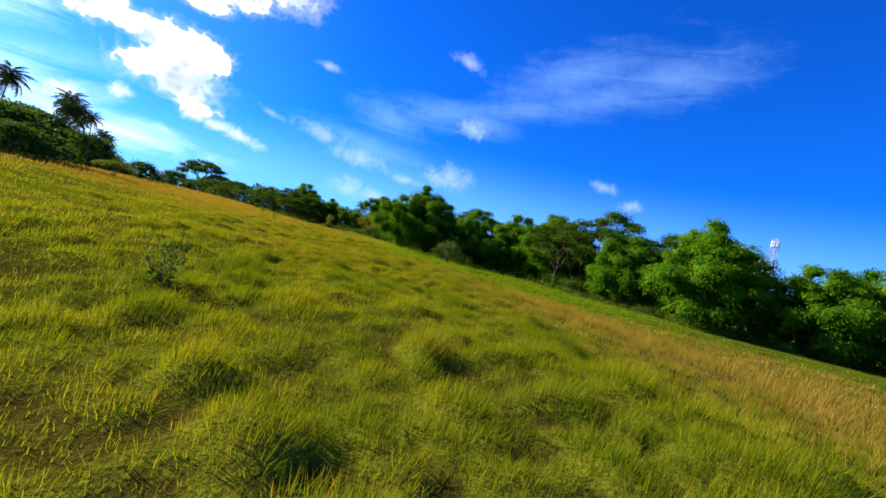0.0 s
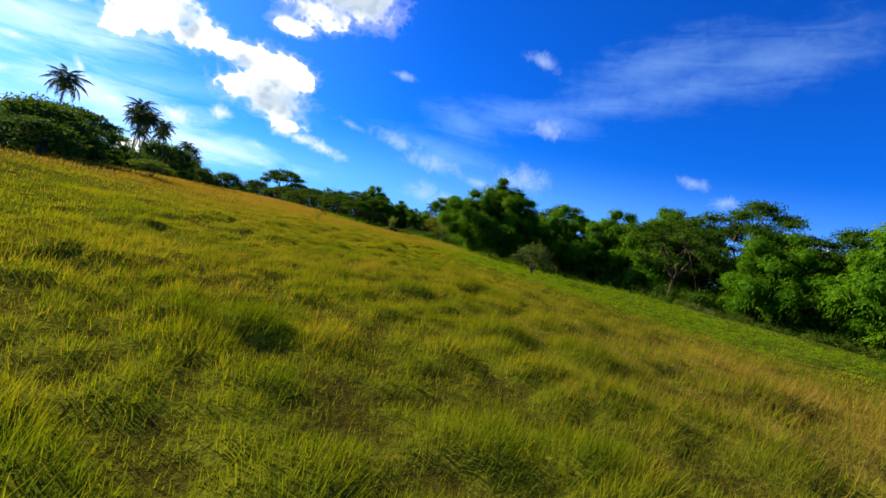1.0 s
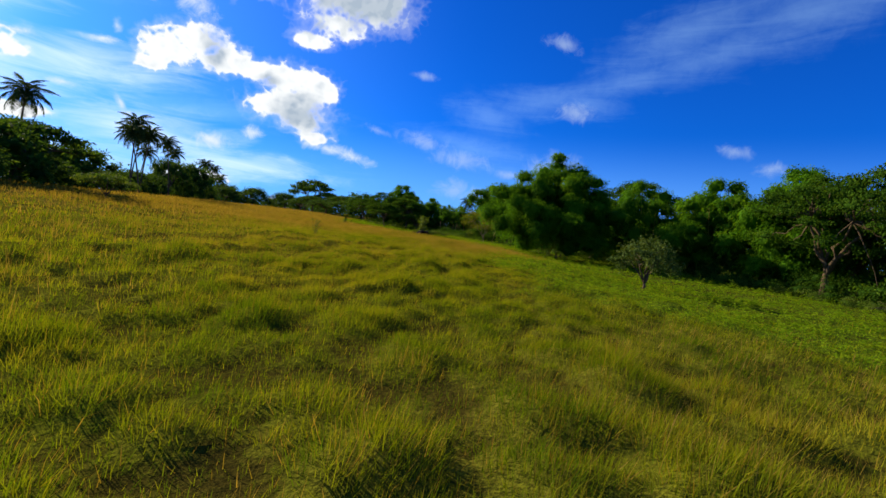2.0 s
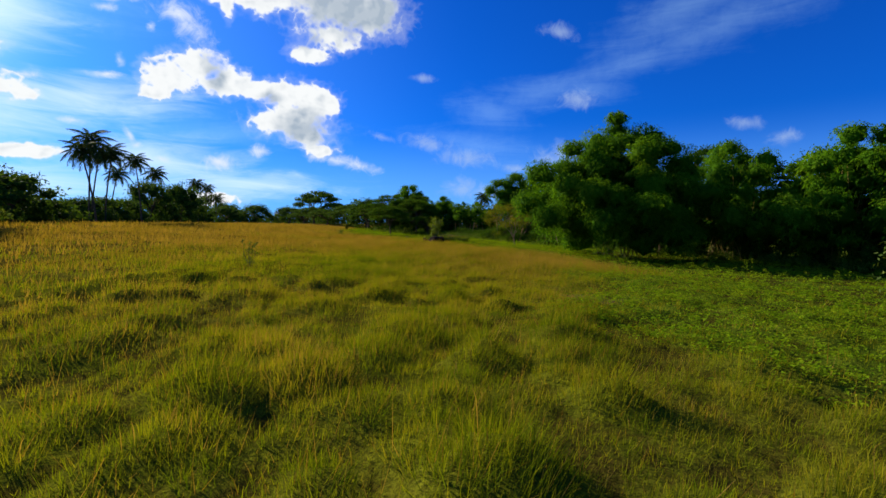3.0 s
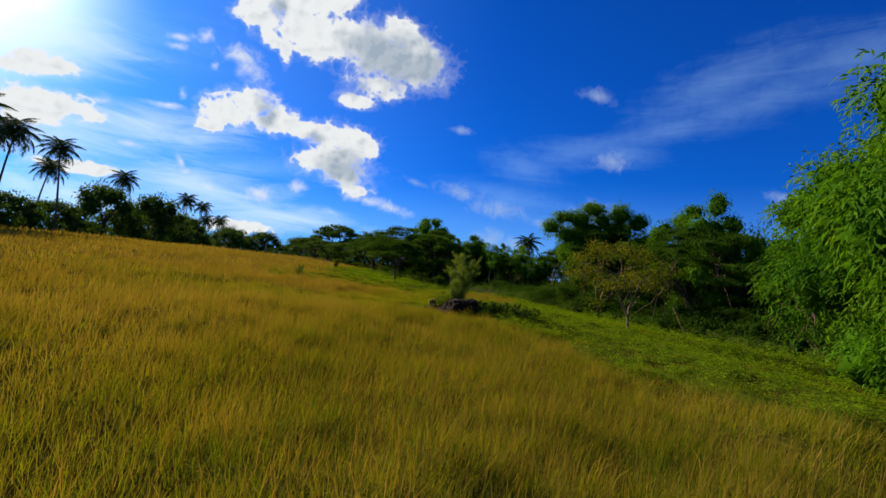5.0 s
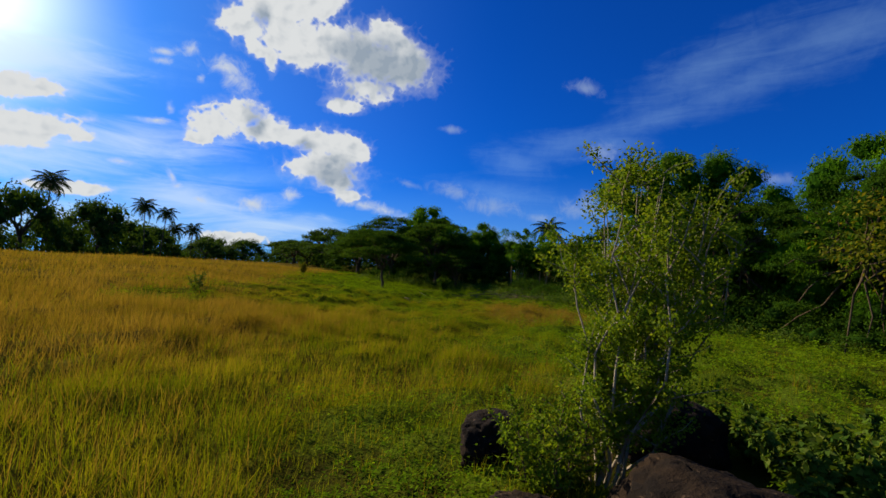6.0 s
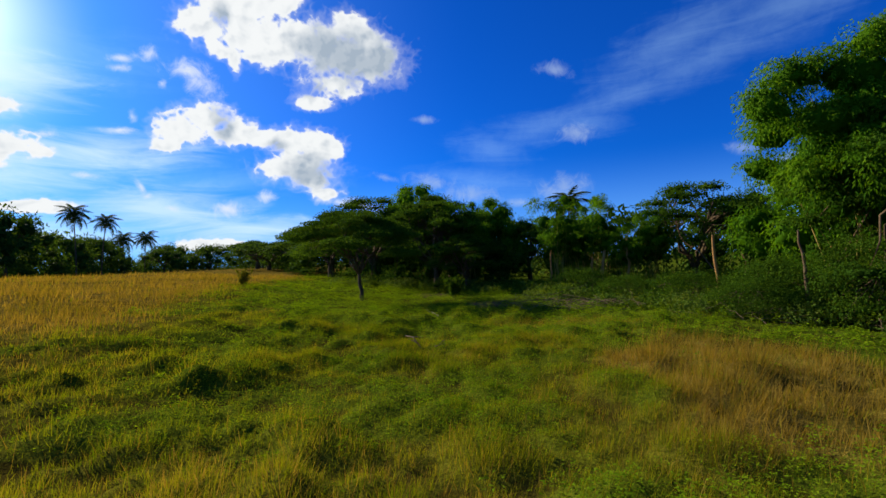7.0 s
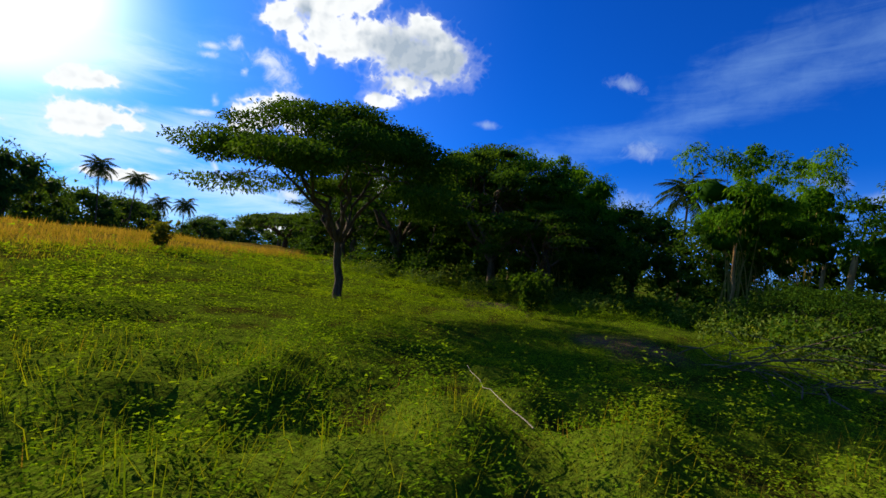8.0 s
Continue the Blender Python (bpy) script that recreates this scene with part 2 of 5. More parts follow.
M_GREYGREEN = leafy("grey_green_leaves", ((0.030, 0.056, 0.010), (0.066, 0.102, 0.018), (0.130, 0.156, 0.036)), 0.15, 0.28, 0.1, 0.5, 0.8)
M_PALM = leafy("palm_leaves", ((0.012, 0.030, 0.006), (0.030, 0.055, 0.010), (0.080, 0.095, 0.018)), 0.10, 0.20, 0.16, 0.4, 0.5)
M_BARK = rough_surface("grey_brown_bark", (0.075, 0.046, 0.022), (0.125, 0.085, 0.045), (0.038, 0.024, 0.012), 2.5, 0.6, 0.92, (3, 3, 0.6))
M_PALE = rough_surface("pale_bark", (0.27, 0.21, 0.14), (0.36, 0.29, 0.20), (0.13, 0.09, 0.06), 5.0, 0.4, 0.85, (3, 3, 0.7))
M_TAN = rough_surface("tan_bark", (0.14, 0.095, 0.055), (0.20, 0.14, 0.085), (0.07, 0.045, 0.028), 5.0, 0.4, 0.9, (3, 3, 0.7))
M_CULM = rough_surface("bamboo_culms", (0.20, 0.16, 0.03), (0.30, 0.21, 0.045), (0.10, 0.07, 0.02), 1.6, 0.2, 0.55, (2, 2, 0.3))
M_SNAG = rough_surface("split_dead_wood", (0.22, 0.115, 0.036), (0.34, 0.19, 0.062), (0.10, 0.05, 0.02), 2.2, 0.7, 0.9, (4, 4, 0.5))
M_STICK = rough_surface("weathered_branches", (0.11, 0.070, 0.038), (0.17, 0.115, 0.065), (0.05, 0.030, 0.018), 5.0, 0.4, 0.9, (3, 3, 3))
M_ROCK = rough_surface("dark_lichen_rock", (0.010, 0.006, 0.003), (0.026, 0.014, 0.006), (0.110, 0.066, 0.034), 2.2, 1.0, 0.95, (1, 1, 1), 0.2, 0.58)
M_STEEL = rough_surface("galvanised_steel", (0.30, 0.29, 0.29), (0.38, 0.36, 0.36), (0.24, 0.22, 0.22), 3.0, 0.05, 0.5)
M_WALL = rough_surface("pale_plaster", (0.66, 0.66, 0.64), (0.74, 0.74, 0.72), (0.5, 0.49, 0.47), 0.8, 0.1, 0.85)
M_ROOF = rough_surface("blue_sheet_roof", (0.10, 0.22, 0.42), (0.14, 0.28, 0.5), (0.08, 0.15, 0.3), 1.0, 0.1, 0.5)
M_DARK = rough_surface("dark_window", (0.03, 0.035, 0.04), (0.05, 0.055, 0.06), (0.02, 0.02, 0.02), 1.0, 0.0, 0.2)

m = bpy.data.materials.new("meadow_soil")
m.use_nodes = True
g = Net(m.node_tree)
gp = m.node_tree.nodes["Principled BSDF"]
gpos = m.node_tree.nodes.new("ShaderNodeNewGeometry").outputs["Position"]
zone = m.node_tree.nodes.new("ShaderNodeAttribute")
zone.attribute_name = "dry"
wz = m.node_tree.nodes.new("ShaderNodeAttribute")
wz.attribute_name = "weed"
tuft = g.noise(gpos, 1.7, 5.0, 0.65)
clod = g.noise(gpos, 9.0, 5.0, 0.7)
mott = g.noise(gpos, 0.22, 4.0, 0.6)
mat = m.node_tree.nodes.new("ShaderNodeAttribute")
mat.attribute_name = "mat"
base = g.mix(g.smooth(tuft, 0.35, 0.65), (0.075, 0.084, 0.005), (0.120, 0.126, 0.007))
dryc = g.mix(g.smooth(tuft, 0.35, 0.65), (0.140, 0.098, 0.014), (0.215, 0.140, 0.024))
col = g.mix(g.math("MULTIPLY_ADD", g.math("SUBTRACT", mott, 0.5), 1.2, zone.outputs["Fac"], clamp=True), base, dryc)
col = g.mix(g.math("MULTIPLY", wz.outputs["Fac"], 0.85), col, (0.075, 0.115, 0.006))
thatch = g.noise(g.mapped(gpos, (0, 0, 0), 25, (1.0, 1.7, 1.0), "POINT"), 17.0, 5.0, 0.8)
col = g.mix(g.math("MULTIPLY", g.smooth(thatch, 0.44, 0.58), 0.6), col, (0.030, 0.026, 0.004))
# soil and thatch between the tussocks, darkened further for the hollows' deep shade
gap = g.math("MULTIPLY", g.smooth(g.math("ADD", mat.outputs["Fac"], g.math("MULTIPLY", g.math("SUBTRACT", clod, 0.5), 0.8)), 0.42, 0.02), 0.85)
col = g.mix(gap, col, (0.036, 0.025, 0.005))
bz = m.node_tree.nodes.new("ShaderNodeAttribute")
bz.attribute_name = "bare"
col = g.mix(bz.outputs["Fac"], col, g.mix(g.smooth(clod, 0.4, 0.65), (0.15, 0.085, 0.045), (0.08, 0.045, 0.024)))
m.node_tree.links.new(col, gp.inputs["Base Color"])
gp.inputs["Roughness"].default_value = 1.0
gp.inputs["Specular IOR Level"].default_value = 0.0
gb = m.node_tree.nodes.new("ShaderNodeBump")
gb.inputs["Strength"].default_value, gb.inputs["Distance"].default_value = 0.8, 0.15
m.node_tree.links.new(g.math("ADD", tuft, g.math("MULTIPLY", clod, 0.4)), gb.inputs["Height"])
m.node_tree.links.new(gb.outputs[0], gp.inputs["Normal"])
M_SOIL = m


# ---- shape tools ----
class Shape:
    """Gathers vertices and faces, then becomes one mesh."""

    def __init__(self):
        self.v, self.f, self.k, self.count = [], {}, [], 0

    def add(self, verts, faces, tone=0.5):
        verts, faces = np.asarray(verts, np.float32).reshape(-1, 3), np.asarray(faces, np.int64)
        self.v.append(verts)
        self.f.setdefault(faces.shape[1], []).append(faces + self.count)
        self.k.append(np.broadcast_to(np.asarray(tone, np.float32), (len(verts),)))
        self.count += len(verts)
        return self

    def mesh(self, name, material, smooth=False):
        me = bpy.data.meshes.new(name)
        v = np.concatenate(self.v)
        me.vertices.add(len(v))
        me.vertices.foreach_set("co", v.ravel())
        loops, starts, at = [], [], 0
        for n, parts in self.f.items():
            f = np.concatenate(parts)
            loops.append(f.ravel())
            starts.append(at + np.arange(len(f)) * n)
            at += f.size
        loops, starts = np.concatenate(loops).astype(np.int32), np.concatenate(starts).astype(np.int32)
        me.loops.add(len(loops))
        me.loops.foreach_set("vertex_index", loops)
        me.polygons.add(len(starts))
        me.polygons.foreach_set("loop_start", starts)
        me.update(calc_edges=True)
        me.validate()
        a = me.attributes.new("tone", "FLOAT", "POINT")
        a.data.foreach_set("value", np.concatenate(self.k).astype(np.float32))
        if smooth:
            me.polygons.foreach_set("use_smooth", np.ones(len(me.polygons), bool))
        me.materials.append(material)
        return me


def part(name, shape, material, parent, label="", smooth=False):
    ob = new(name, shape.mesh(name, material, smooth))
    ob.parent = parent
    if label:
        ob["label"] = label
    return ob


def thing(name, label, category, group="", kind=""):
    return tagged(new(name), label, category, group, kind)


def tube(shape, points, radii, sides=6, tone=0.5):
    """A tapered, bent round limb through the points, closed at its tip."""
    p = np.asarray(points, float)
    r = np.asarray(radii, float)
    d = np.gradient(p, axis=0)
    d /= np.linalg.norm(d, axis=1, keepdims=True) + 1e-9
    ref = np.where(np.abs(d[:, 2:3]) > 0.9, [[1.0, 0, 0]], [[0, 0, 1.0]])
    a = np.cross(d, ref)
    a /= np.linalg.norm(a, axis=1, keepdims=True) + 1e-9
    b = np.cross(d, a)
    th = np.arange(sides) * 2 * np.pi / sides
    ring = p[:, None] + r[:, None, None] * (np.cos(th)[None, :, None] * a[:, None] + np.sin(th)[None, :, None] * b[:, None])
    n, k = len(p), sides
    i, j = np.meshgrid(np.arange(n - 1), np.arange(k), indexing="ij")
    q = np.stack([i * k + j, i * k + (j + 1) % k, (i + 1) * k + (j + 1) % k, (i + 1) * k + j], -1).reshape(-1, 4)
    shape.add(ring.reshape(-1, 3), q, tone)
    shape.add(np.vstack([ring[-1], p[-1] + d[-1] * r[-1] * 0.5]), [[c, (c + 1) % k, k] for c in range(k)], tone)


def bend(a, b, rng, sag=0.0, wob=0.08, n=6):
    """Points from a to b that wander a little and lift or sag in the middle."""
    a, b = np.asarray(a, float), np.asarray(b, float)
    t = np.linspace(0, 1, n)[:, None]
    p = a + (b - a) * t
    size = np.linalg.norm(b - a)
    p += rng.normal(0, wob * size, (n, 3)) * np.sin(t * np.pi) * 0.6
    p[:, 2] += sag * size * np.sin(t[:, 0] * np.pi)
    return p


def unit(v):
    return v / (np.linalg.norm(v, axis=-1, keepdims=True) + 1e-9)


def leaves(shape, p, d, length, width, rng, tone, face=None, plain=None):
    """Pointed leaves: at p, along d, their faces turned at random or roughly along face."""
    n = len(p)
    d = unit(d)
    s = unit(np.cross(d, unit(rng.normal(0, 1, (n, 3)) if face is None else face)))
    length, width = np.broadcast_to(length, n)[:, None], np.broadcast_to(width, n)[:, None]
    if plain or (plain is None and float(np.mean(length)) > 0.3):
        v = np.stack([p - s * width * 0.5, p + s * width * 0.5, p + d * length - [0, 0, 1] * length * 0.12], 1)
        shape.add(v.reshape(-1, 3), np.arange(n)[:, None] * 3 + np.arange(3), np.repeat(tone, 3))
        return
    mid = p + d * length * 0.45
    v = np.stack([p, mid + s * width * 0.5, p + d * length - [0, 0, 1] * length * 0.12, mid - s * width * 0.5], 1)
    q = np.arange(n)[:, None] * 4 + np.arange(4)
    shape.add(v.reshape(-1, 3), q, np.repeat(tone, 4))


def puff(shape, c, r, count, rng, length, width, droop=0.5, up=0.35, tone=(0.45, 0.2), shell=0.6, rag=0.25, plain=None):
    """A lobe of foliage: leaves over and in an uneven ellipsoid, thicker above."""
    u = unit(rng.normal(0, 1, (count * 2, 3)))
    keep = rng.random(count * 2) < np.clip(0.62 + up * u[:, 2] * 1.2, 0.05, 1)
    u = u[keep][:count]
    n = len(u)
    k = rng.normal(0, 2.4, (3, 3))
    wave = 1 + rag * (np.sin(u @ k[0] * 1.6 + 1) * 0.6 + np.sin(u @ k[1] * 2.6) * 0.5)
    rad = (shell + (1.06 - shell) * np.sqrt(rng.random(n))) * wave
    p = np.asarray(c) + u * rad[:, None] * np.asarray(r)
    d = u * 0.45 + rng.normal(0, 0.5, (n, 3)) - [0, 0, droop]
    t = np.clip(rng.normal(tone[0], tone[1], n) + rng.normal(0, 0.08), 0, 1)
    leaves(shape, p, d, length * rng.uniform(0.7, 1.25, n), width * rng.uniform(0.75, 1.2, n), rng, t, u + rng.normal(0, 0.38, (n, 3)), plain)


def globe(level):
    ball = bmesh.new()
    bmesh.ops.create_icosphere(ball, subdivisions=level, radius=1.0)
    v, f = np.array([v.co[:] for v in ball.verts]), np.array([[v.index for v in f.verts] for f in ball.faces])
    ball.free()
    return v, f


GLOBES = {1: globe(1), 2: globe(2)}


def mass(shape, c, r, rng, tone=0.0, level=1):
    """The close-grown inside of a lobe as one lumpy body, toned dark for shade."""
    v, f = GLOBES[level]
    k = rng.normal(0, 2.6, (3, 3))
    lump = 1 + 0.16 * np.sin(v @ k[0] * 1.3) + 0.14 * np.sin(v @ k[1] * 2.2 + 1)
    if level > 1:
        lump = lump + 0.08 * np.sin(v @ k[2] * 4.5) + rng.normal(0, 0.09, len(v))
        tone = np.clip(tone + rng.normal(0, 0.14, len(v)), 0, 1)
    shape.add(np.asarray(c) + v * lump[:, None] * np.asarray(r), f, tone)


# ---- the ground ----
def step(t):
    t = np.clip(t, 0, 1)
    return t * t * (3 - 2 * t)


def ground_z(x, y):
    x, y = np.asarray(x, float), np.asarray(y, float)
    z = -2.25 + 1.6 * step((-x - 4) / 42) - 0.9 * step((-x - 46) / 60) - 0.95 * step((x - 2) / 22) - 0.6 * step((x - 22) / 30)
    z = z - 0.6 * step((y - 98) / 25) * step((x + 26) / 22)
    z = z + 0.10 * np.sin(x * 0.31 + 1.3) * np.sin(y * 0.27) + 0.05 * np.sin(x * 0.9 + y * 0.5) * np.sin(y * 0.8 - x * 0.35)
    far = step((np.hypot(x, y - 60) - 350) / 600)
    return z * (1 - far) - 6 * far


def soft_noise(x, y, s, k):
    x, y = x * s, y * s
    return (np.sin(x * 1.0 + y * 0.7 + k) + np.sin(-x * 0.8 + y * 1.3 + 2.1 * k) + np.sin(x * 1.9 + y * 0.3 - k) * 0.6 + np.sin(x * 2.7 - y * 2.2 + 3 * k) * 0.5) / 3.1


WEED_EDGE = ((-20, 40), (0, 38), (30, 30), (38, 11), (44, 4), (60, 3.5), (66, 4.5), (69, 12), (80, 9), (86, 4), (93, 1), (100, -1.8), (104, -1.0), (107, -3.5), (111, -4.5), (114, -2.0), (117, -2.5), (119, 4.0), (122, 5.5), (126, 3.0), (129, -9), (134, -16.5), (140, -20), (150, -21.5), (175, -26))


def seeding(x, y):
    """1 in the patch of tall straw-coloured grass by the wood's corner and in the thin belt beyond it."""
    d = np.hypot((x - 1.8 - 0.12 * (y - 120)) / 3.0, (y - 121.0) / 6.6) + 0.25 * soft_noise(x, y, 1.1, 5.0)
    belt = np.hypot((x + 0.5) / 4.5, (y - 131.0) / 1.2) + 0.3 * soft_noise(x, y, 1.1, 8.0)
    return np.maximum(step((1.15 - d) / 0.4), 0.6 * step((1.1 - belt) / 0.5))


def weedy(x, y):
    """1 where low broad weeds grow, 0 in the tall grass."""
    e = np.interp(y, [a for a, _ in WEED_EDGE], [b for _, b in WEED_EDGE])
    w = step((x - e + 2.2 * soft_noise(x, y, 0.45, 1.0)) / 3.0)
    spots = 0.8 * step((soft_noise(x, y, 0.5, 7.0) - 0.05) / 0.35) * step((y - 108) / 8) * step((x + 24) / 8)
    fine = 0.8 * step((soft_noise(x, y, 1.25, 2.7) + 0.05) / 0.3) * step((y - 116) / 5) * step((x + 15) / 6)
    by_rock = 0.85 * step((1.25 - np.hypot((x + 2.0) / 1.9, (y - 99.6) / 1.9) + 0.3 * soft_noise(x, y, 1.7, 3.0)) / 0.5)
    return np.maximum(np.maximum(w, spots), np.maximum(fine, by_rock)) * (1 - 0.8 * seeding(x, y))


DRY_EDGE = ((98, -4.5), (110, -5), (114, -7), (119, -13), (133, -17), (150, -21))


def dryness(x, y):
    """1 where the grass has dried to straw."""
    e = np.interp(y, [a for a, _ in DRY_EDGE], [b for _, b in DRY_EDGE])
    d = 0.06 + 0.16 * soft_noise(x, y, 0.16, 4.0) + 0.08 * step((y - 40) / 20)
    d = d + 0.55 * step((-x - 9) / 16) * step((y - 38) / 40) * step((104 - y) / 6) + 0.35 * step((-x - 20) / 14)
    d = d + 0.55 * step((6 - x) / 10) * step((y - 74) / 12) * step((100 - y) / 8) * (0.45 + 0.55 * step((-x - 3) / 6))
    d = d + 0.45 * step(1 - np.abs(y - 74) / 13) * step(1 - np.abs(x - 6) / 14)
    d = d + 0.9 * step((e - x + 1.5 * soft_noise(x, y, 0.5, 2.0)) / 5) * step((y - 98) / 8)
    d = d + 0.85 * seeding(x, y)
    d = d + 0.75 * step((x - 2) / 9) * step((36 - y) / 20)
    return np.clip(d, 0, 1) * (1 - 0.85 * weedy(x, y))


def bare(x, y):
    """1 on the trodden brown soil in the shade of the wood."""
    d = np.minimum(np.hypot((x + 2.2) / 1.3, (y - 140.3) / 0.9), np.hypot((x + 6.2) / 1.5, (y - 149.6) / 1.6))
    trod = 0.45 * step((1.2 + 0.5 * soft_noise(x, y, 2.1, 6.0) - np.hypot((x - 4.6) / 1.6, (y - 59.2) / 1.1)) / 0.6)
    return np.maximum(step((1.25 + 0.35 * soft_noise(x, y, 1.7, 3.0) - d) / 0.5), trod)


def path_x(y):
    """The line along the meadow that the finest growth follows."""
    return np.interp(y, [0, 8, 20, 70, 92, 104, 112, 128], [-2.7, -0.5, 0.6, -0.2, -1.6, -3.7, -4.8, -5.8])


def near_rock(x, y):
    return np.minimum(np.hypot((x + 0.6) / 1.0, (y - 97.4) / 0.85), np.hypot((x + 0.1) / 1.1, (y - 99.4) / 1.0)) < 1


def chance(i, j, k):
    """A fixed random number from 0 to 1 for each cell of a grid."""
    v = np.sin(i * 127.1 + j * 311.7 + k * 74.7) * 43758.5453
    return v - np.floor(v)


def lumps(x, y, cell, key):
    """Smooth random numbers from 0 to 1, one to a cell."""
    u, v = x / cell, y / cell
    i, j = np.floor(u), np.floor(v)
    f, g_ = step(u - i), step(v - j)
    low = chance(i, j, key) * (1 - f) + chance(i + 1, j, key) * f
    return low * (1 - g_) + (chance(i, j + 1, key) * (1 - f) + chance(i + 1, j + 1, key) * f) * g_


def domes(x, y, cell, share, r0, r1, h0, h1, key):
    """Round tussocks strewn one to a cell: the height of the highest at each point, and a number of its own."""
    ci, cj = np.floor(x / cell), np.floor(y / cell)
    high, mark = np.zeros_like(x), np.full_like(x, 0.5)
    for di in (-1, 0, 1):
        for dj in (-1, 0, 1):
            i, j = ci + di, cj + dj
            there = chance(i, j, key) < share
            cx, cy = (i + 0.1 + 0.8 * chance(i, j, key + 1)) * cell, (j + 0.1 + 0.8 * chance(i, j, key + 2)) * cell
            size = chance(i, j, key + 3)
            d = np.hypot(x - cx, (y - cy) * (0.7 + 0.6 * chance(i, j, key + 4))) / (r0 + (r1 - r0) * size)
            h = np.where(there, (h0 + (h1 - h0) * size) * np.clip(1 - d * d, 0, 1), 0.0)
            more = h > high
            high, mark = np.where(more, h, high), np.where(more, chance(i, j, key + 5), mark)
    return high, mark


# the few great tussocks that stand out: x, y, half width, height
GREAT = ((-1.75, 58.5, 0.75, 0.45), (-0.55, 57.9, 0.35, 0.20), (1.85, 57.4, 0.55, 0.3), (0.5, 62.0, 0.5, 0.35), (-4.2, 60.5, 0.6, 0.36), (2.2, 50.5, 0.6, 0.4), (0.9, 52.5, 0.45, 0.38), (-3.6, 5.0, 0.5, 0.3))


def even(y):
    """1 where the grass stands tall and close, 0 where it grows in tussocks."""
    y = np.asarray(y, float)
    return step((y - 61) / 6) * (1 - 0.6 * step((y - 99) / 5) - 0.4 * step((y - 112) / 8))


def growth(x, y):
    """Height of the matted growth over the soil, and the mark of its tussock."""
    x, y = np.atleast_1d(np.asarray(x, float)), np.atleast_1d(np.asarray(y, float))
    u = x + 0.5 * (lumps(x, y, 0.6, 31) - 0.5) + 0.25 * (lumps(x, y, 0.22, 32) - 0.5)
    v = y + 0.5 * (lumps(x, y, 0.6, 33) - 0.5) + 0.25 * (lumps(x, y, 0.22, 34) - 0.5)
    big, m1 = domes(u, v, 1.15, 0.7, 0.34, 0.85, 0.06, 0.24, 1)
    low, m2 = domes(u, v, 0.5, 0.75, 0.15, 0.36, 0.04, 0.12, 11)
    mark = np.where(big > low, m1, m2)
    swell = 0.35 + 1.0 * lumps(x, y, 2.7, 35) + 0.35 * lumps(x, y, 0.9, 36)
    h = (np.maximum(big, low) + 0.4 * np.minimum(big, low)) * swell + 0.10 * lumps(x, y, 0.8, 37) * lumps(x, y, 0.33, 38)
    for gx_, gy_, r, t in GREAT:
        d = np.hypot(x - gx_, y - gy_) / r
        up = np.where(d < 1, t * np.clip(1 - d * d, 0, 1) * (0.7 + 0.6 * lumps(x, y, 0.3, 39)), 0)
        mark = np.where(up > h, 0.62, mark)
        h = np.maximum(h, up)
    return h * (1 - 0.45 * even(y)) * (1 + 0.35 * weedy(x, y) * step((y - 99) / 5)) * (1 - 0.9 * bare(x, y)) * np.where(near_rock(x, y), 0.1, 1.0), mark


# the growth is worked out once over one stretch of meadow, and read from there
CELL, X0, Y0 = 0.07, -24.0, -4.0
TILE_X, TILE_Y = np.meshgrid(X0 + CELL * np.arange(640), Y0 + CELL * np.arange(2060))
TILE, TILE_MARK = (v.reshape(TILE_X.shape) for v in growth(TILE_X.ravel(), TILE_Y.ravel()))


def tussock(x, y):
    u, v = (np.asarray(x, float) - X0) / CELL, (np.asarray(y, float) - Y0) / CELL
    i, j = np.floor(u).astype(int), np.floor(v).astype(int)
    f, k = u - i, v - j
    i, j, i1, j1 = i % 640, j % 2060, (i + 1) % 640, (j + 1) % 2060
    h = (TILE[j, i] * (1 - f) + TILE[j, i1] * f) * (1 - k) + (TILE[j1, i] * (1 - f) + TILE[j1, i1] * f) * k
    return h, TILE_MARK[j, i]


def relief(x, y):
    """The part of the tussocks that is built into the ground, along the flown line."""
    off = np.abs(x - path_x(y))
    return step((13.5 - off) / 3.5) * step((y + 3) / 2) * step((138 - y) / 5)


def top_z(x, y):
    h, _ = tussock(x, y)
    return ground_z(x, y) + h * relief(x, y) - 0.03


def spread(lo, hi, fine_lo, fine_hi, gap, near_lo, near_hi, near_gap):
    mid = np.concatenate([np.arange(fine_lo, near_lo, gap), np.arange(near_lo, near_hi, near_gap), np.arange(near_hi, fine_hi + gap / 2, gap)])
    a = fine_lo - np.geomspace(gap, fine_lo - lo, 26)[::-1]
    b = fine_hi + np.geomspace(gap, hi - fine_hi, 26)
    return np.concatenate([a, mid, b])


gx, gy = spread(-3500, 3500, -70, 70, 1.5, -16.5, 13.5, 0.22), spread(-3500, 3500, -20, 190, 1.5, -2, 138, 0.26)
X, Y = np.meshgrid(gx, gy)
ny, nx = X.shape
gi, gj = np.meshgrid(np.arange(ny - 1), np.arange(nx - 1), indexing="ij")
quads = np.stack([gi * nx + gj, gi * nx + gj + 1, (gi + 1) * nx + gj + 1, (gi + 1) * nx + gj], -1).reshape(-1, 4)
GROWTH = tussock(X, Y)[0]
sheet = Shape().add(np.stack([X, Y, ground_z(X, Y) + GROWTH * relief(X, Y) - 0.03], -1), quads)

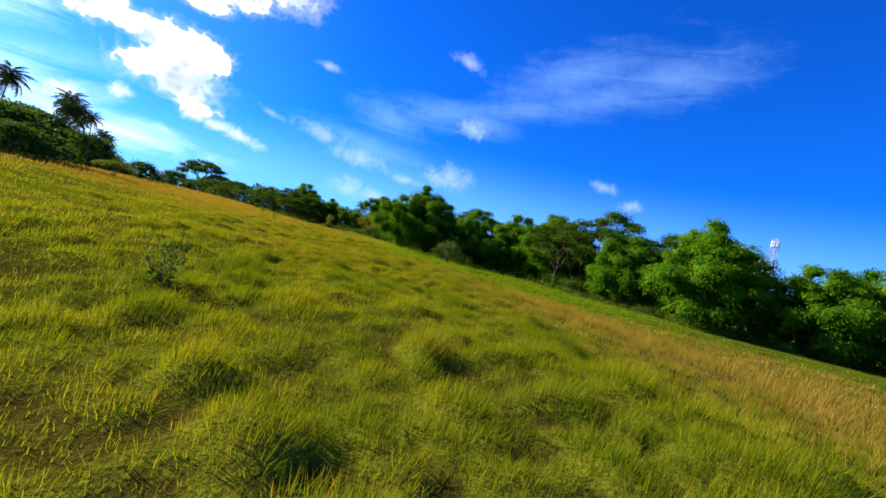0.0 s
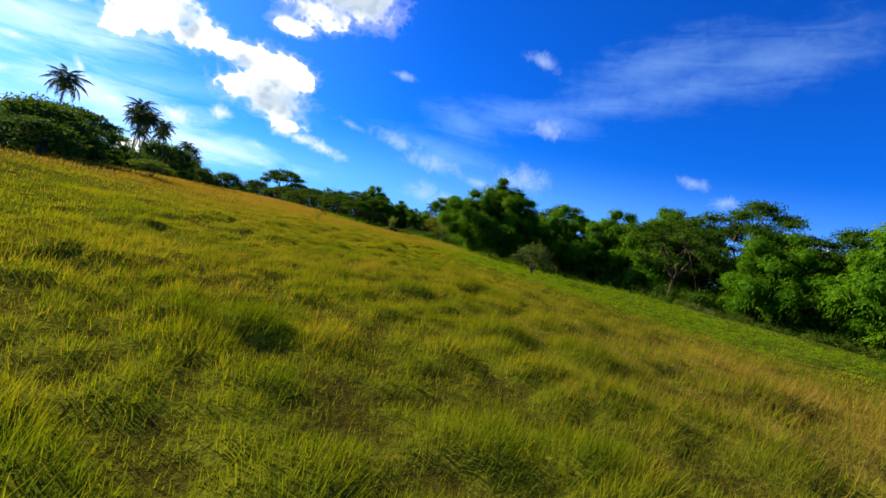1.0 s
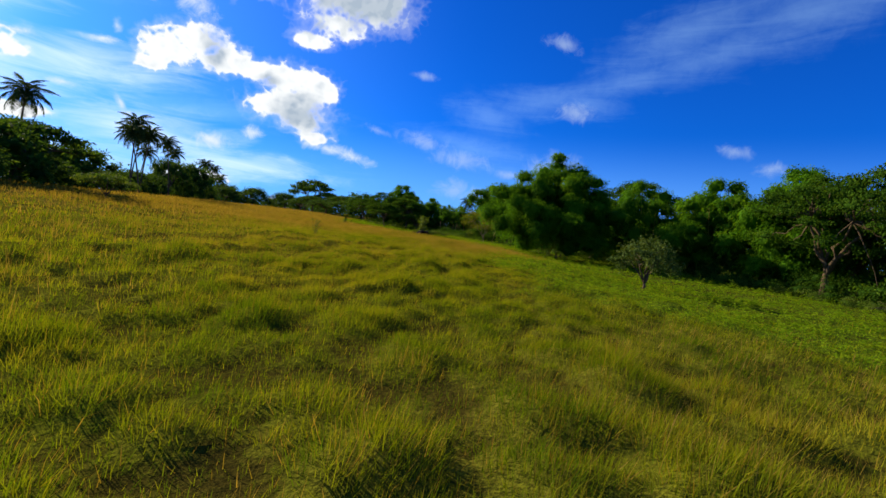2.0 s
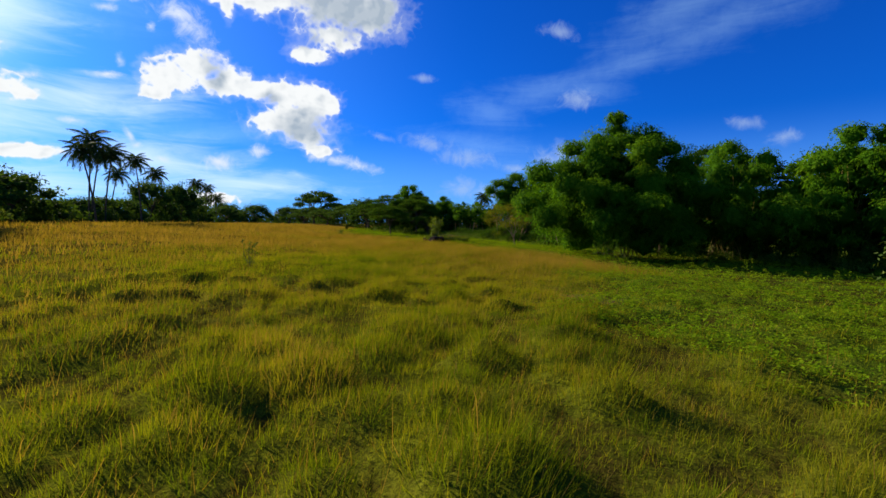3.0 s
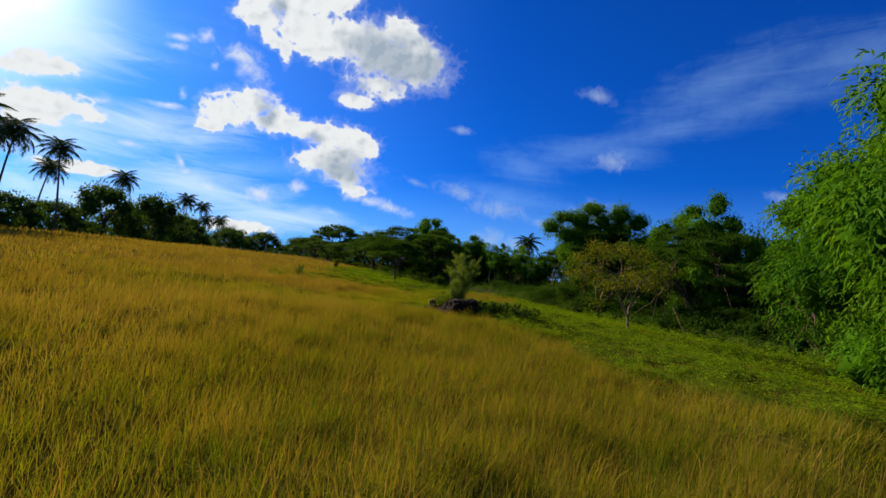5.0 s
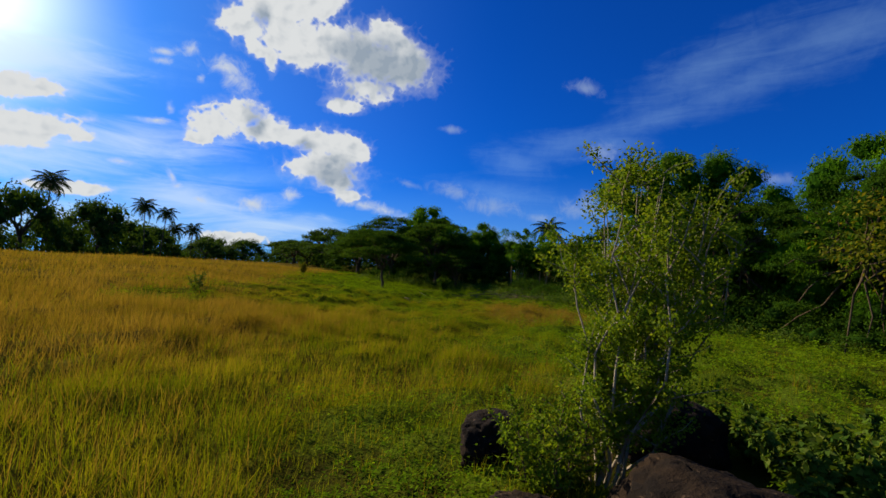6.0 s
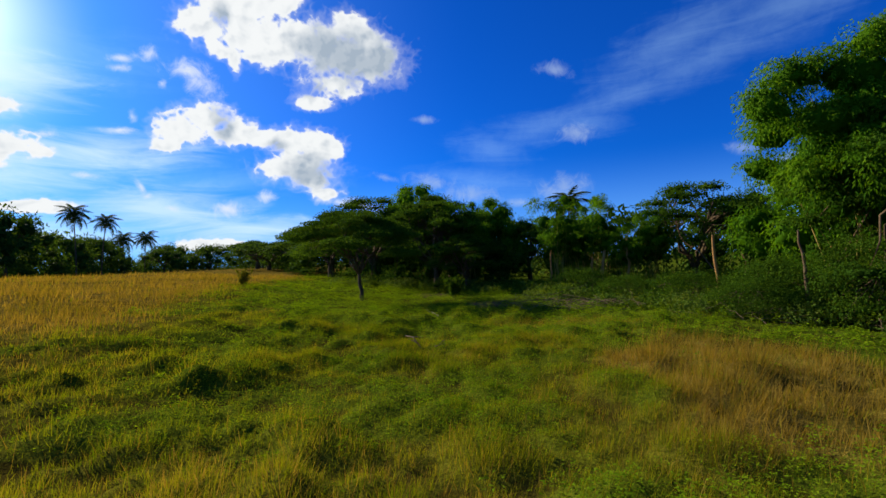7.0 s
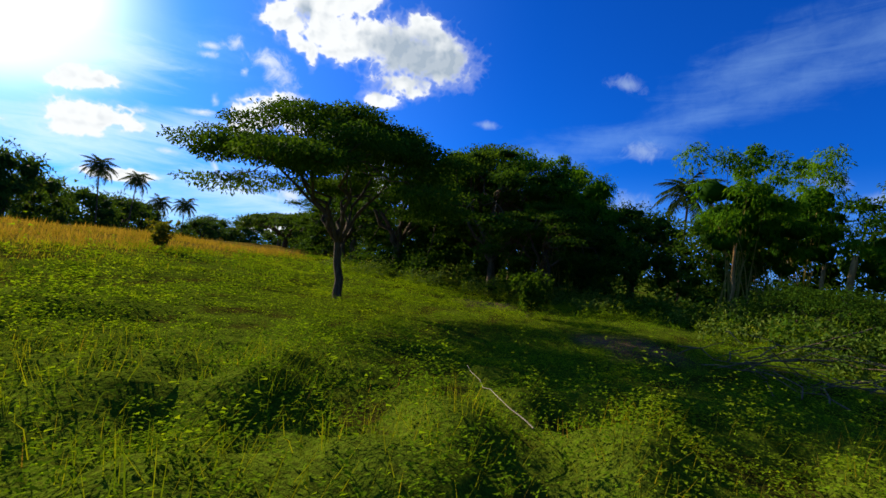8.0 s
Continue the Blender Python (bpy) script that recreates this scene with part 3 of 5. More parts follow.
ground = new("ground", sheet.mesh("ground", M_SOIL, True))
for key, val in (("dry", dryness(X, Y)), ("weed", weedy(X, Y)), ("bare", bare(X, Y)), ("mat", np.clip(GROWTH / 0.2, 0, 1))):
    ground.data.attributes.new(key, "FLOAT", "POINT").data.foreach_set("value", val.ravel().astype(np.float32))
tagged(ground, "rolling meadow ground of soil, thatch and short grass", "ground", kind="structure")


# ---- trees ----
def sprays(shape, c, r, count, rng, leaf, tone, reach=0.33, per=9, hang=0.7):
    """Feathery twigs that arch out of a lobe and hang, with long leaves along them."""
    n = max(1, count // per)
    u = unit(rng.normal(0, 1, (n * 2, 3)))
    u = u[rng.random(n * 2) < np.clip(0.55 + 0.75 * u[:, 2], 0.06, 1)][:n]
    n = len(u)
    size = reach * float(np.mean(r)) * rng.uniform(0.6, 1.3, n)[:, None]
    k = rng.normal(0, 2.4, (2, 3))
    wave = 1 + 0.18 * np.sin(u @ k[0] * 1.5) + 0.12 * np.sin(u @ k[1] * 2.6)
    b = np.asarray(c) + u * np.asarray(r) * (wave * rng.uniform(0.5, 0.9, n))[:, None]
    d = unit(u + rng.normal(0, 0.45, (n, 3)) + [0, 0, 0.25])
    t = np.tile(np.linspace(0.1, 1.0, per), n)[:, None]
    b, d, size = np.repeat(b, per, 0), np.repeat(d, per, 0), np.repeat(size, per, 0)
    p = b + d * size * t - np.array([0, 0, hang]) * size * t * t
    tan = unit(d - np.array([0, 0, 2 * hang]) * t)
    side = unit(np.cross(tan, [0, 0, 1.0]) + rng.normal(0, 0.3, (len(p), 3)))
    way = tan + side * np.tile([0.9, -0.9], len(p) // 2 + 1)[: len(p), None] - [0, 0, 0.25]
    tn = np.clip(np.repeat(rng.normal(tone, 0.16, n), per) + rng.normal(0, 0.1, len(p)) + 0.15 * (t[:, 0] - 0.5), 0, 1)
    leaves(shape, p, way, leaf[0] * rng.uniform(0.7, 1.25, len(p)), leaf[1] * rng.uniform(0.8, 1.2, len(p)), rng, tn, np.repeat(u, per, 0) * 0.7 + [0, 0, 0.6] + rng.normal(0, 0.35, (len(p), 3)))


def bamboo(seed, R, H, leafcount=380, plumes=50, leaf=(0.42, 0.15), tips=(), label="", group="", low=0.14, canes=24, lobe=1.55, cane_r=1.0, hidden=None, body=0.6, close=0.72):
    """A great bamboo clump: arching culms with hanging, puffed plumes of leaves; tips are plumes of their own: x, y, z, radius."""
    rng = np.random.default_rng(seed)
    root = thing("bamboo_clump", label or "tall bright green bamboo clump with drooping feathery plumes", "bamboo", group)
    fol = Shape()
    heads = [(np.array(q[:3]), q[3]) for q in tips]
    for i in range(plumes):
        for k in range(60):
            r = rng.uniform(0.6, 1.3) * lobe * (R / 7.0) ** 0.5
            up = rng.random() ** 0.8
            out = np.sqrt(1 - (up * 0.97) ** 2) * (0.62 + 0.38 * min(1.0, 2.6 * up))
            a = rng.uniform(0, 6.283)
            rr = R * out * rng.uniform(0.70, 1.05)
            c = np.array([rr * np.cos(a), rr * np.sin(a), H * (low + (0.88 - low) * up) * rng.uniform(0.9, 1.07)])
            if all(np.linalg.norm(c - q) > close * (r + s) for q, s in heads):
                heads.append((c, r))
                break
    for (c, r) in heads:
        share = max((r / lobe) ** 2, 0.75)
        tone = 0.55 + rng.normal(0, 0.1)
        flat = rng.uniform(0.62, 1.0)
        rad = np.array([r * rng.uniform(0.85, 1.2), r * rng.uniform(0.85, 1.2), r * flat])
        if hidden and c[0] * hidden[0] + c[1] * hidden[1] > 1.5:
            share *= 0.4
        sprays(fol, c, rad, int(leafcount * share * 1.15), rng, leaf, tone)
        puff(fol, c, rad * 0.94, int(leafcount * share * 1.1), rng, leaf[0], leaf[1] * 1.1, 0.7, 1.0, (tone - 0.08, 0.2), 0.5, 0.3)
        # a tongue of leaves that hangs below the lobe on its outer side
        way = np.array([c[0], c[1], 0]) / (np.hypot(c[0], c[1]) + 0.1)
        puff(fol, c + way * r * 0.35 - [0, 0, r * 0.75], (r * 0.55, r * 0.55, r * 0.7), int(leafcount * share * 0.3), rng, leaf[0], leaf[1], 0.9, 0.4, (tone - 0.12, 0.2), 0.3, 0.3)
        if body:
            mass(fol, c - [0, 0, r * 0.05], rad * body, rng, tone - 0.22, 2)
        # inner masses and leaves at the darkest tone: the clump's shade put into colour
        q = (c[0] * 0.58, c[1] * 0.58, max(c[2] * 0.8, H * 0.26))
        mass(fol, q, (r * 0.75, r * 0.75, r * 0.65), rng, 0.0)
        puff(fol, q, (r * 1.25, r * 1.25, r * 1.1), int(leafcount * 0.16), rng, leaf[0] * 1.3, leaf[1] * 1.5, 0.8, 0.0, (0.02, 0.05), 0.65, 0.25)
    tall_heads = [q for q in heads if q[0][2] > 0.42 * H]
    for i, (c, r) in enumerate(tall_heads[:: max(1, len(tall_heads) // canes)]):
        b = np.array([rng.normal(0, R * 0.16), rng.normal(0, R * 0.16), -0.3])
        mid = np.array([c[0] * 0.3 + b[0], c[1] * 0.3 + b[1], c[2] * 0.62])
        t = np.linspace(0, 1, 8)[:, None]
        path = (1 - t) ** 2 * b + 2 * t * (1 - t) * mid + t * t * (np.array(c) + [0, 0, r * 0.2])
        cane = Shape()
        tube(cane, path, np.linspace(0.05, 0.012, 8) * cane_r, 5)
        part("cane", cane, M_CULM, root, "yellow-green jointed cane")
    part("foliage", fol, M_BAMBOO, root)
    return root


def tree(seed, R, H, kind="round", trunk_r=0.25, lobes=34, leafcount=300, leaf=(0.34, 0.16), fork=0.25, leafmat=None, bark=None, name="tree", label="", group="", lean=(0, 0), low=0.3, limbs=None, tone=(0.45, 0.22), rag=0.3, tiers=(0, 0, 0.9, 1.7), thin=1.0, solid=False):
    """A broad-leaved tree: trunk, forking limbs to each lobe, leaves in uneven lobes; 'flat' gives layered pads."""
    rng = np.random.default_rng(seed)
    root = thing(name, label, "tree" if "shrub" not in name and "bush" not in name else "shrub", group)
    wood, fol = Shape(), Shape()
    fz = H * fork
    fp = np.array([lean[0] * fz, lean[1] * fz, fz])
    tube(wood, bend((0, 0, -0.3), fp, rng, 0, 0.05, 6), np.linspace(trunk_r * 1.35, trunk_r * 0.85, 6), 9)
    mains = []
    nl = limbs or 6
    for i in range(nl):
        a = i * 6.283 / nl + rng.normal(0, 0.35)
        rr = R * rng.uniform(0.3, 0.5)
        e = np.array([rr * np.cos(a) + lean[0] * H * 0.5, rr * np.sin(a) + lean[1] * H * 0.5, H * rng.uniform(0.52, 0.72)])
        tube(wood, bend(fp, e, rng, 0.05, 0.08, 7), np.linspace(trunk_r * 0.62, trunk_r * 0.26, 7), 6)
        mains.append(e)
    mains = np.array(mains)
    for i in range(lobes):
        f = (i + 0.5) / lobes
        a = i * 2.39996 + rng.normal(0, 0.3)
        if kind == "flat":
            rr = R * np.sqrt(f) * rng.uniform(0.85, 1.0)
            top = H * (1 - 0.34 * (rr / R) ** 2)
            z = top - rng.choice(tiers) * H * 0.09 * rng.uniform(0.6, 1.4)
            s = rng.uniform(0.17, 0.27) * R
            rad = (s, s, s * rng.uniform(0.22, 0.36) * thin)
        else:
            phi = np.arcsin(f ** 0.8)
            rr = R * np.cos(phi) * rng.uniform(0.6, 0.95)
            z = H * (low + (0.9 - low) * np.sin(phi)) * rng.uniform(0.92, 1.05)
            s = rng.uniform(0.2, 0.34) * R
            rad = (s, s, s * rng.uniform(0.6, 0.9))
        c = np.array([rr * np.cos(a) + lean[0] * z, rr * np.sin(a) + lean[1] * z, z])
        puff(fol, c, rad, leafcount, rng, leaf[0], leaf[1], 0.25 if kind == "flat" else 0.4, 0.4, tone, 0.35, rag)
        # a dark-toned core stands in for the shade within the lobe
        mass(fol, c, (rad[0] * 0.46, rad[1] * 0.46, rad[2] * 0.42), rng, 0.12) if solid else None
        j = np.argmin(np.linalg.norm(mains - c, axis=1))
        tube(wood, bend(mains[j], c - [0, 0, rad[2] * 0.4], rng, 0.05, 0.10, 5), np.linspace(trunk_r * 0.24, trunk_r * 0.06, 5), 5)
    part("trunk", wood, bark or M_BARK, root, smooth=True)
    part("crown", fol, leafmat or M_BROAD, root)
    return root


def placed(root, x, y, turn=0.0, size=1.0, dz=0.0, tall=1.0):
    m = pose(x, y, float(ground_z(x, y)) + dz, 0, 0, turn) @ Matrix.Diagonal((size, size, size * tall, 1))
    root.matrix_basis = m
    return root


def again(root, x, y, turn=0.0, size=1.0, dz=0.0, tall=1.0, label=""):
    keep = root.matrix_basis.copy()
    root.matrix_basis = Matrix.Identity(4)
    ob = copy_thing(root, Matrix.Identity(4))
    root.matrix_basis = keep
    placed(ob, x, y, turn, size, dz, tall)
    if label:
        ob["label"] = label
    return ob


def row(first, spots, label=""):
    """Places the first at the first spot and copies of it at the others: x, y, turn, size, tall."""
    placed(first, *spots[0][:4], tall=spots[0][4])
    for s in spots[1:]:
        again(first, *s[:4], tall=s[4], label=label)


# the tallest clump, with its thumb-shaped top, and the clumps along the wood's edge
FRONT = ((-0.9, -1.0, 12.9, 0.95), (-0.8, -0.9, 11.8, 0.95), (1.5, -1.5, 11.0, 1.75), (-5.4, -2.5, 9.8, 1.35), (-8.3, -3.2, 7.6, 1.6), (-9.6, -3.8, 4.9, 1.2), (-6.1, -4.6, 6.4, 1.35),
         (-3.2, -3.6, 8.1, 1.45), (-2.4, -5.2, 5.5, 1.25), (-3.7, -6.0, 3.4, 1.5), (-8.0, -4.8, 3.7, 1.3), (0.6, -3.8, 7.6, 1.35), (4.4, -0.5, 10.4, 1.4), (-5.9, -1.6, 8.2, 1.3))
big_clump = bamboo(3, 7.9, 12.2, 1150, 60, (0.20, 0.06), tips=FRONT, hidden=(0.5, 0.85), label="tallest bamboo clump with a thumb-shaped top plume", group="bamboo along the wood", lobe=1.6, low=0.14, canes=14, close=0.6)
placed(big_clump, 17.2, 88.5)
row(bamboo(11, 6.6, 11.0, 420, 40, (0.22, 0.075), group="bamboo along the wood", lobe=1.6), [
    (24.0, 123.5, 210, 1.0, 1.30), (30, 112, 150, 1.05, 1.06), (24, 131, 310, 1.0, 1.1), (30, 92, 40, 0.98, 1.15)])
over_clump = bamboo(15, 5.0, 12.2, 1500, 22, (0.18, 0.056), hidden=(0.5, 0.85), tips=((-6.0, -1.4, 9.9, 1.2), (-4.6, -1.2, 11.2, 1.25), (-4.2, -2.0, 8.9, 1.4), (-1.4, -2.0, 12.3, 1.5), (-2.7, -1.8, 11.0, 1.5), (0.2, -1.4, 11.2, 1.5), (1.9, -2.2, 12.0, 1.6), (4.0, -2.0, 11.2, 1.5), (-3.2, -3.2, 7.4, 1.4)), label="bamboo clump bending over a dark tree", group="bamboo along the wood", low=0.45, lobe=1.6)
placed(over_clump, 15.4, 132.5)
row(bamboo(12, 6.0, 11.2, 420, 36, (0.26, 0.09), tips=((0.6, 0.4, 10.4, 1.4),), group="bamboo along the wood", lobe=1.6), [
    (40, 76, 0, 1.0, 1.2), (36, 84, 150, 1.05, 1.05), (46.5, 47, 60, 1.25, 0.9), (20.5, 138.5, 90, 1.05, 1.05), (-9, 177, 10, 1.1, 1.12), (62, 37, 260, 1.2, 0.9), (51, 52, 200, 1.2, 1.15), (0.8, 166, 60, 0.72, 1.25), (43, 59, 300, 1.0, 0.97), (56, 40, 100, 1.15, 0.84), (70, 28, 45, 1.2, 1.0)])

# dark layered trees
near_dark = tree(23, 6.0, 9.8, "flat", 0.34, 76, 640, (0.135, 0.06), 0.2, solid=True, tiers=(0, 0, 1, 2, 3.2, 4.4, 5.6, 7.0, 8.0), label="dark spreading tree with layered boughs under bamboo", group="dark trees at the wood's edge")
placed(near_dark, 16.3, 129.4)
again(near_dark, 21.0, 119.5, 130, 1.05, tall=0.95, label="dark layered tree in front of tall bamboo")
again(near_dark, 26.5, 109.0, 250, 1.0, tall=0.9, label="dark layered tree in front of tall bamboo")
row(tree(21, 7.0, 10.5, "flat", 0.34, 54, 300, (0.26, 0.115), 0.22, solid=True, tiers=(0, 0, 1, 2, 3.2, 4.6, 6), label="dark spreading tree with layered leafy boughs", group="dark trees at the wood's edge"), [
    (44, 66, 120, 1.05, 1.32), (38, 70, 200, 0.9, 1.22), (-13, 161, 60, 0.9, 0.98), (-7.0, 160.5, 150, 0.9, 1.0), (-4.5, 166, 240, 0.8, 0.95), (33, 99, 20, 1.0, 1.2), (52, 58, 20, 1.0, 1.2), (-20, 169, 90, 0.7, 0.9), (16.5, 150.5, 40, 0.8, 1.1), (-6.0, 155.5, 30, 0.72, 1.1), (-3.2, 152.3, 110, 0.5, 0.95)])
row(tree(22, 5.2, 9.0, "round", 0.24, 40, 300, (0.23, 0.11), 0.3, solid=True, low=0.08, label="dense green woodland tree", group="woodland trees"), [
    (26, 98, 0, 0.95, 1.1), (9, 157, 60, 0.9, 0.9), (23, 141, 30, 1.0, 1.05), (34, 106, 80, 1.1, 1.0), (44, 82, 20, 1.1, 1.35), (60, 52, 0, 1.2, 1.1), (-22, 178, 40, 1.1, 0.9), (70, 44, 70, 1.3, 1.0), (31, 122, 200, 1.2, 1.0), (5, 166, 220, 1.0, 0.85), (22, 152, 20, 1.0, 1.05), (80, 30, 10, 1.3, 1.0), (40, 92, 170, 1.2, 1.1), (46, 78, 15, 1.2, 1.1), (51, 68, 95, 1.3, 1.1), (42.5, 72, 140, 1.1, 0.9), (57, 62, 210, 1.2, 1.0)])

# bushy growth in front of the wood
row(tree(24, 2.9, 3.3, "round", 0.07, 44, 420, (0.105, 0.046), 0.08, M_BROAD, name="woodland_shrub", label="dense dark green shrub at the wood's edge", group="shrubs at the wood's edge", low=0.12, limbs=7, rag=0.55), [
    (11.6, 134.0, 45, 1.1, 0.75), (9.2, 138.0, 160, 1.0, 0.6), (14.2, 127.6, 250, 0.9, 0.95), (19.0, 124.5, 80, 0.9, 1.0), (6.6, 140.6, 20, 0.85, 0.6), (5.0, 145.0, 300, 0.9, 0.65), (13.0, 130.5, 120, 1.0, 1.2), (9.6, 132.6, 210, 0.8, 0.7)])

# the open-crowned tree in the weeds
lone_tree = tree(31, 4.5, 6.15, "flat", 0.125, 80, 860, (0.12, 0.056), 0.30, bark=M_BARK, name="rain_tree", label="small spreading tree with a flat open crown in green weeds", limbs=9, tone=(0.5, 0.22), rag=0.2, lean=(-0.11, 0.0), tiers=(0, 0, 0.5, 1.0, 1.6, 2.2), thin=0.8)
placed(lone_tree, -10.9, 143.2, 0)
# the yellowing tree by the wood
yellow_tree = tree(32, 3.1, 5.0, "flat", 0.085, 36, 210, (0.12, 0.06), 0.16, M_YELLOW, M_TAN, "yellowing_tree", "small yellowing tree with a leaning tan trunk", limbs=6, rag=0.6, lean=(-0.28, -0.16), tiers=(0, 0.5, 1.2, 2.0, 3.0, 4.0), thin=2.0)
placed(yellow_tree, 9.8, 103.8, 0)
# the round bush in the meadow
field_bush = tree(33, 2.1, 3.1, "round", 0.09, 20, 190, (0.15, 0.085), 0.10, M_GREYGREEN, M_BARK, "meadow_bush", "grey-green round bush with a dark twisted stem", low=0.36, limbs=7, rag=0.8)
placed(field_bush, 14.2, 56.6, 0)
spread_bush = tree(34, 2.6, 2.3, "flat", 0.08, 24, 150, (0.2, 0.1), 0.12, M_SHRUB, M_BARK, "spreading_bush", "low yellow-green spreading bush on the slope", rag=0.4)
placed(spread_bush, -31.5, 74.5, 0)

# ---- palms ----
def frond_shape(rng, length):
    s = Shape()
    n = 9
    t = np.linspace(0, 1, n)
    spine = np.stack([t * length * 0.92, np.zeros(n), length * (0.30 * np.sin(t * 2.2) - 0.42 * t * t)], -1)
    tube(s, spine, np.linspace(0.05, 0.01, n), 4, 0.7)
    k = 26
    u = np.repeat(np.linspace(0.14, 0.99, k), 2)
    base = np.stack([np.interp(u, t, spine[:, c]) for c in range(3)], -1)
    side = np.tile([1.0, -1.0], k)
    d = np.stack([np.full(2 * k, 0.55), side * 0.85, -0.45 - 0.5 * u + rng.normal(0, 0.12, 2 * k)], -1)
    leaves(s, base, d, length * 0.28 * np.sin(np.clip(u * 0.85 + 0.18, 0, 1) * np.pi) ** 0.6 + 0.1, 0.10, rng, rng.uniform(0.2, 0.8, 2 * k))
    return s


def palm(seed, H, lean=(0.0, 0.0), length=3.0, label="tall coconut palm with a thin bare trunk"):
    rng = np.random.default_rng(seed)
    root = thing("coconut_palm", label, "palm tree", "coconut palms")
    wood = Shape()
    t = np.linspace(0, 1, 10)
    path = np.stack([lean[0] * t ** 1.6, lean[1] * t ** 1.6, -0.4 + (H + 0.4) * t], -1)
    tube(wood, path, np.interp(t, [0, 0.08, 1], [0.26, 0.16, 0.10]), 8)
    part("trunk", wood, M_BARK, root, "slender grey trunk", True)
    for i in range(25):
        a = i * 2.39996
        lift = -75 + 155 * (i / 24) ** 0.9
        f = new("frond", FRONDS[i % 3])
        f.parent = root
        f.matrix_basis = pose(lean[0], lean[1], H, 0, -lift * 0.75, np.degrees(a)) @ Matrix.Scale(length / 3.0 * rng.uniform(0.85, 1.1), 4)
    nuts = Shape()
    for i in range(7):
        c = np.array([lean[0] + 0.3 * np.cos(i * 0.9), lean[1] + 0.3 * np.sin(i * 0.9), H - 0.35])
        th = np.linspace(0, 1, 5)[:, None]
        tube(nuts, c + (th - 0.5) * [0, 0, 0.3], [0.03, 0.11, 0.14, 0.11, 0.03], 6)
    part("coconut_bunch", nuts, M_CULM, root)
    return root


frng = np.random.default_rng(70)
FRONDS = [frond_shape(frng, 3.0).mesh("frond", M_PALM) for _ in range(3)]
# x, y of the crown, the z of its top, lean to its foot, frond length
PALMS = [(-63.7, 128.0, 14.0, 0.6, 3.6), (-64.2, 133.9, 12.9, 1.6, 3.2), (-64.8, 141.4, 12.4, -1.2, 2.9), (-75.6, 151.0, 10.6, 1.8, 3.0), (-84.2, 178.7, 13.4, 0.6, 3.6), (-92.5, 215.9, 13.4, -0.8, 3.8),
         (-95.7, 230.1, 13.0, 1.2, 3.6), (-110.6, 267.9, 10.6, 0.5, 4.4), (-108.4, 253.7, 9.6, -0.6, 4.0), (-56.0, 93.0, 11.6, 0.8, 3.2), (-61.0, 122.3, 11.4, -2.4, 3.2), (-64.6, 131.0, 12.0, 1.6, 3.2), (12.5, 175.0, 7.6, 0.5, 3.2)]
for i, (px, py, top, ln, fl) in enumerate(PALMS):
    foot = float(ground_z(px - ln, py))
    p = palm(100 + i, top - foot - 0.4, (ln, 0.3), fl * 1.12)
    p.matrix_basis = pose(px - ln, py - 0.3, foot)

# ---- far trees of the hill and beyond ----
row(tree(51, 6.5, 8.0, "round", 0.3, 26, 120, (0.62, 0.28), 0.25, M_FAR, solid=True, label="dark distant tree against the sky", group="distant trees", low=0.14, rag=0.35), [
    (-46, 77, 0, 1.0, 0.85), (-58, 106, 40, 0.95, 0.95), (-55, 96, 80, 0.7, 0.7), (-63, 113, 120, 0.8, 0.72), (-66, 121, 0, 0.8, 0.66), (-70, 133, 60, 0.85, 0.72), (-72, 141, 100, 0.9, 0.8), (-76, 153, 200, 0.9, 0.85),
    (-79.6, 169, 10, 1.1, 1.32), (-84, 191, 60, 1.25, 1.26), (-86, 181, 220, 0.9, 1.1), (-96, 206, 160, 1.2, 1.12), (-101, 222, 90, 1.2, 1.12), (-108, 240, 30, 1.3, 1.1), (-118, 258, 0, 1.4, 1.05), (-112, 280, 70, 1.4, 0.8),
    (-105, 300, 140, 1.6, 0.85), (-92, 318, 10, 1.6, 0.8), (-78, 330, 50, 1.6, 0.75), (-122, 300, 50, 1.7, 0.85), (-50, 86, 20, 0.8, 0.75), (-68, 104, 220, 1.2, 1.0), (-74, 120, 20, 1.1, 0.9), (-40, 68, 90, 0.7, 0.7)])
row(tree(52, 7.5, 7.5, "flat", 0.34, 34, 120, (0.56, 0.26), 0.3, M_FAR, solid=True, label="wide dark distant tree with a flat crown", group="distant trees", rag=0.35), [
    (-49, 84, 0, 1.0, 0.95), (-37, 192, 20, 0.95, 0.65), (-28, 185, 60, 0.9, 0.75), (-46, 208, 100, 0.95, 0.8), (-58, 240, 0, 1.0, 0.6), (-70, 275, 40, 1.2, 0.6), (-20, 187, 200, 1.0, 0.95), (-97, 400, 0, 2.4, 1.35), (-80, 392, 60, 2.0, 1.0), (-60, 350, 60, 1.8, 0.9)])


# ---- ground cover ----
def scatter(rng, bands, y0, y1):
    """Random points left and right of the flown line: bands of (from, to, per square metre). Returns x, y, band."""
    xs, ys, bs = [], [], []
    for i, (a, b, dens) in enumerate(bands):
        n = int((b - a) * 2 * (y1 - y0) * dens)
        y = rng.uniform(y0, y1, n)
        x = path_x(y) + rng.uniform(a, b, n) * rng.choice([-1, 1], n)
        xs.append(x), ys.append(y), bs.append(np.full(n, i))
    return np.concatenate(xs), np.concatenate(ys), np.concatenate(bs)


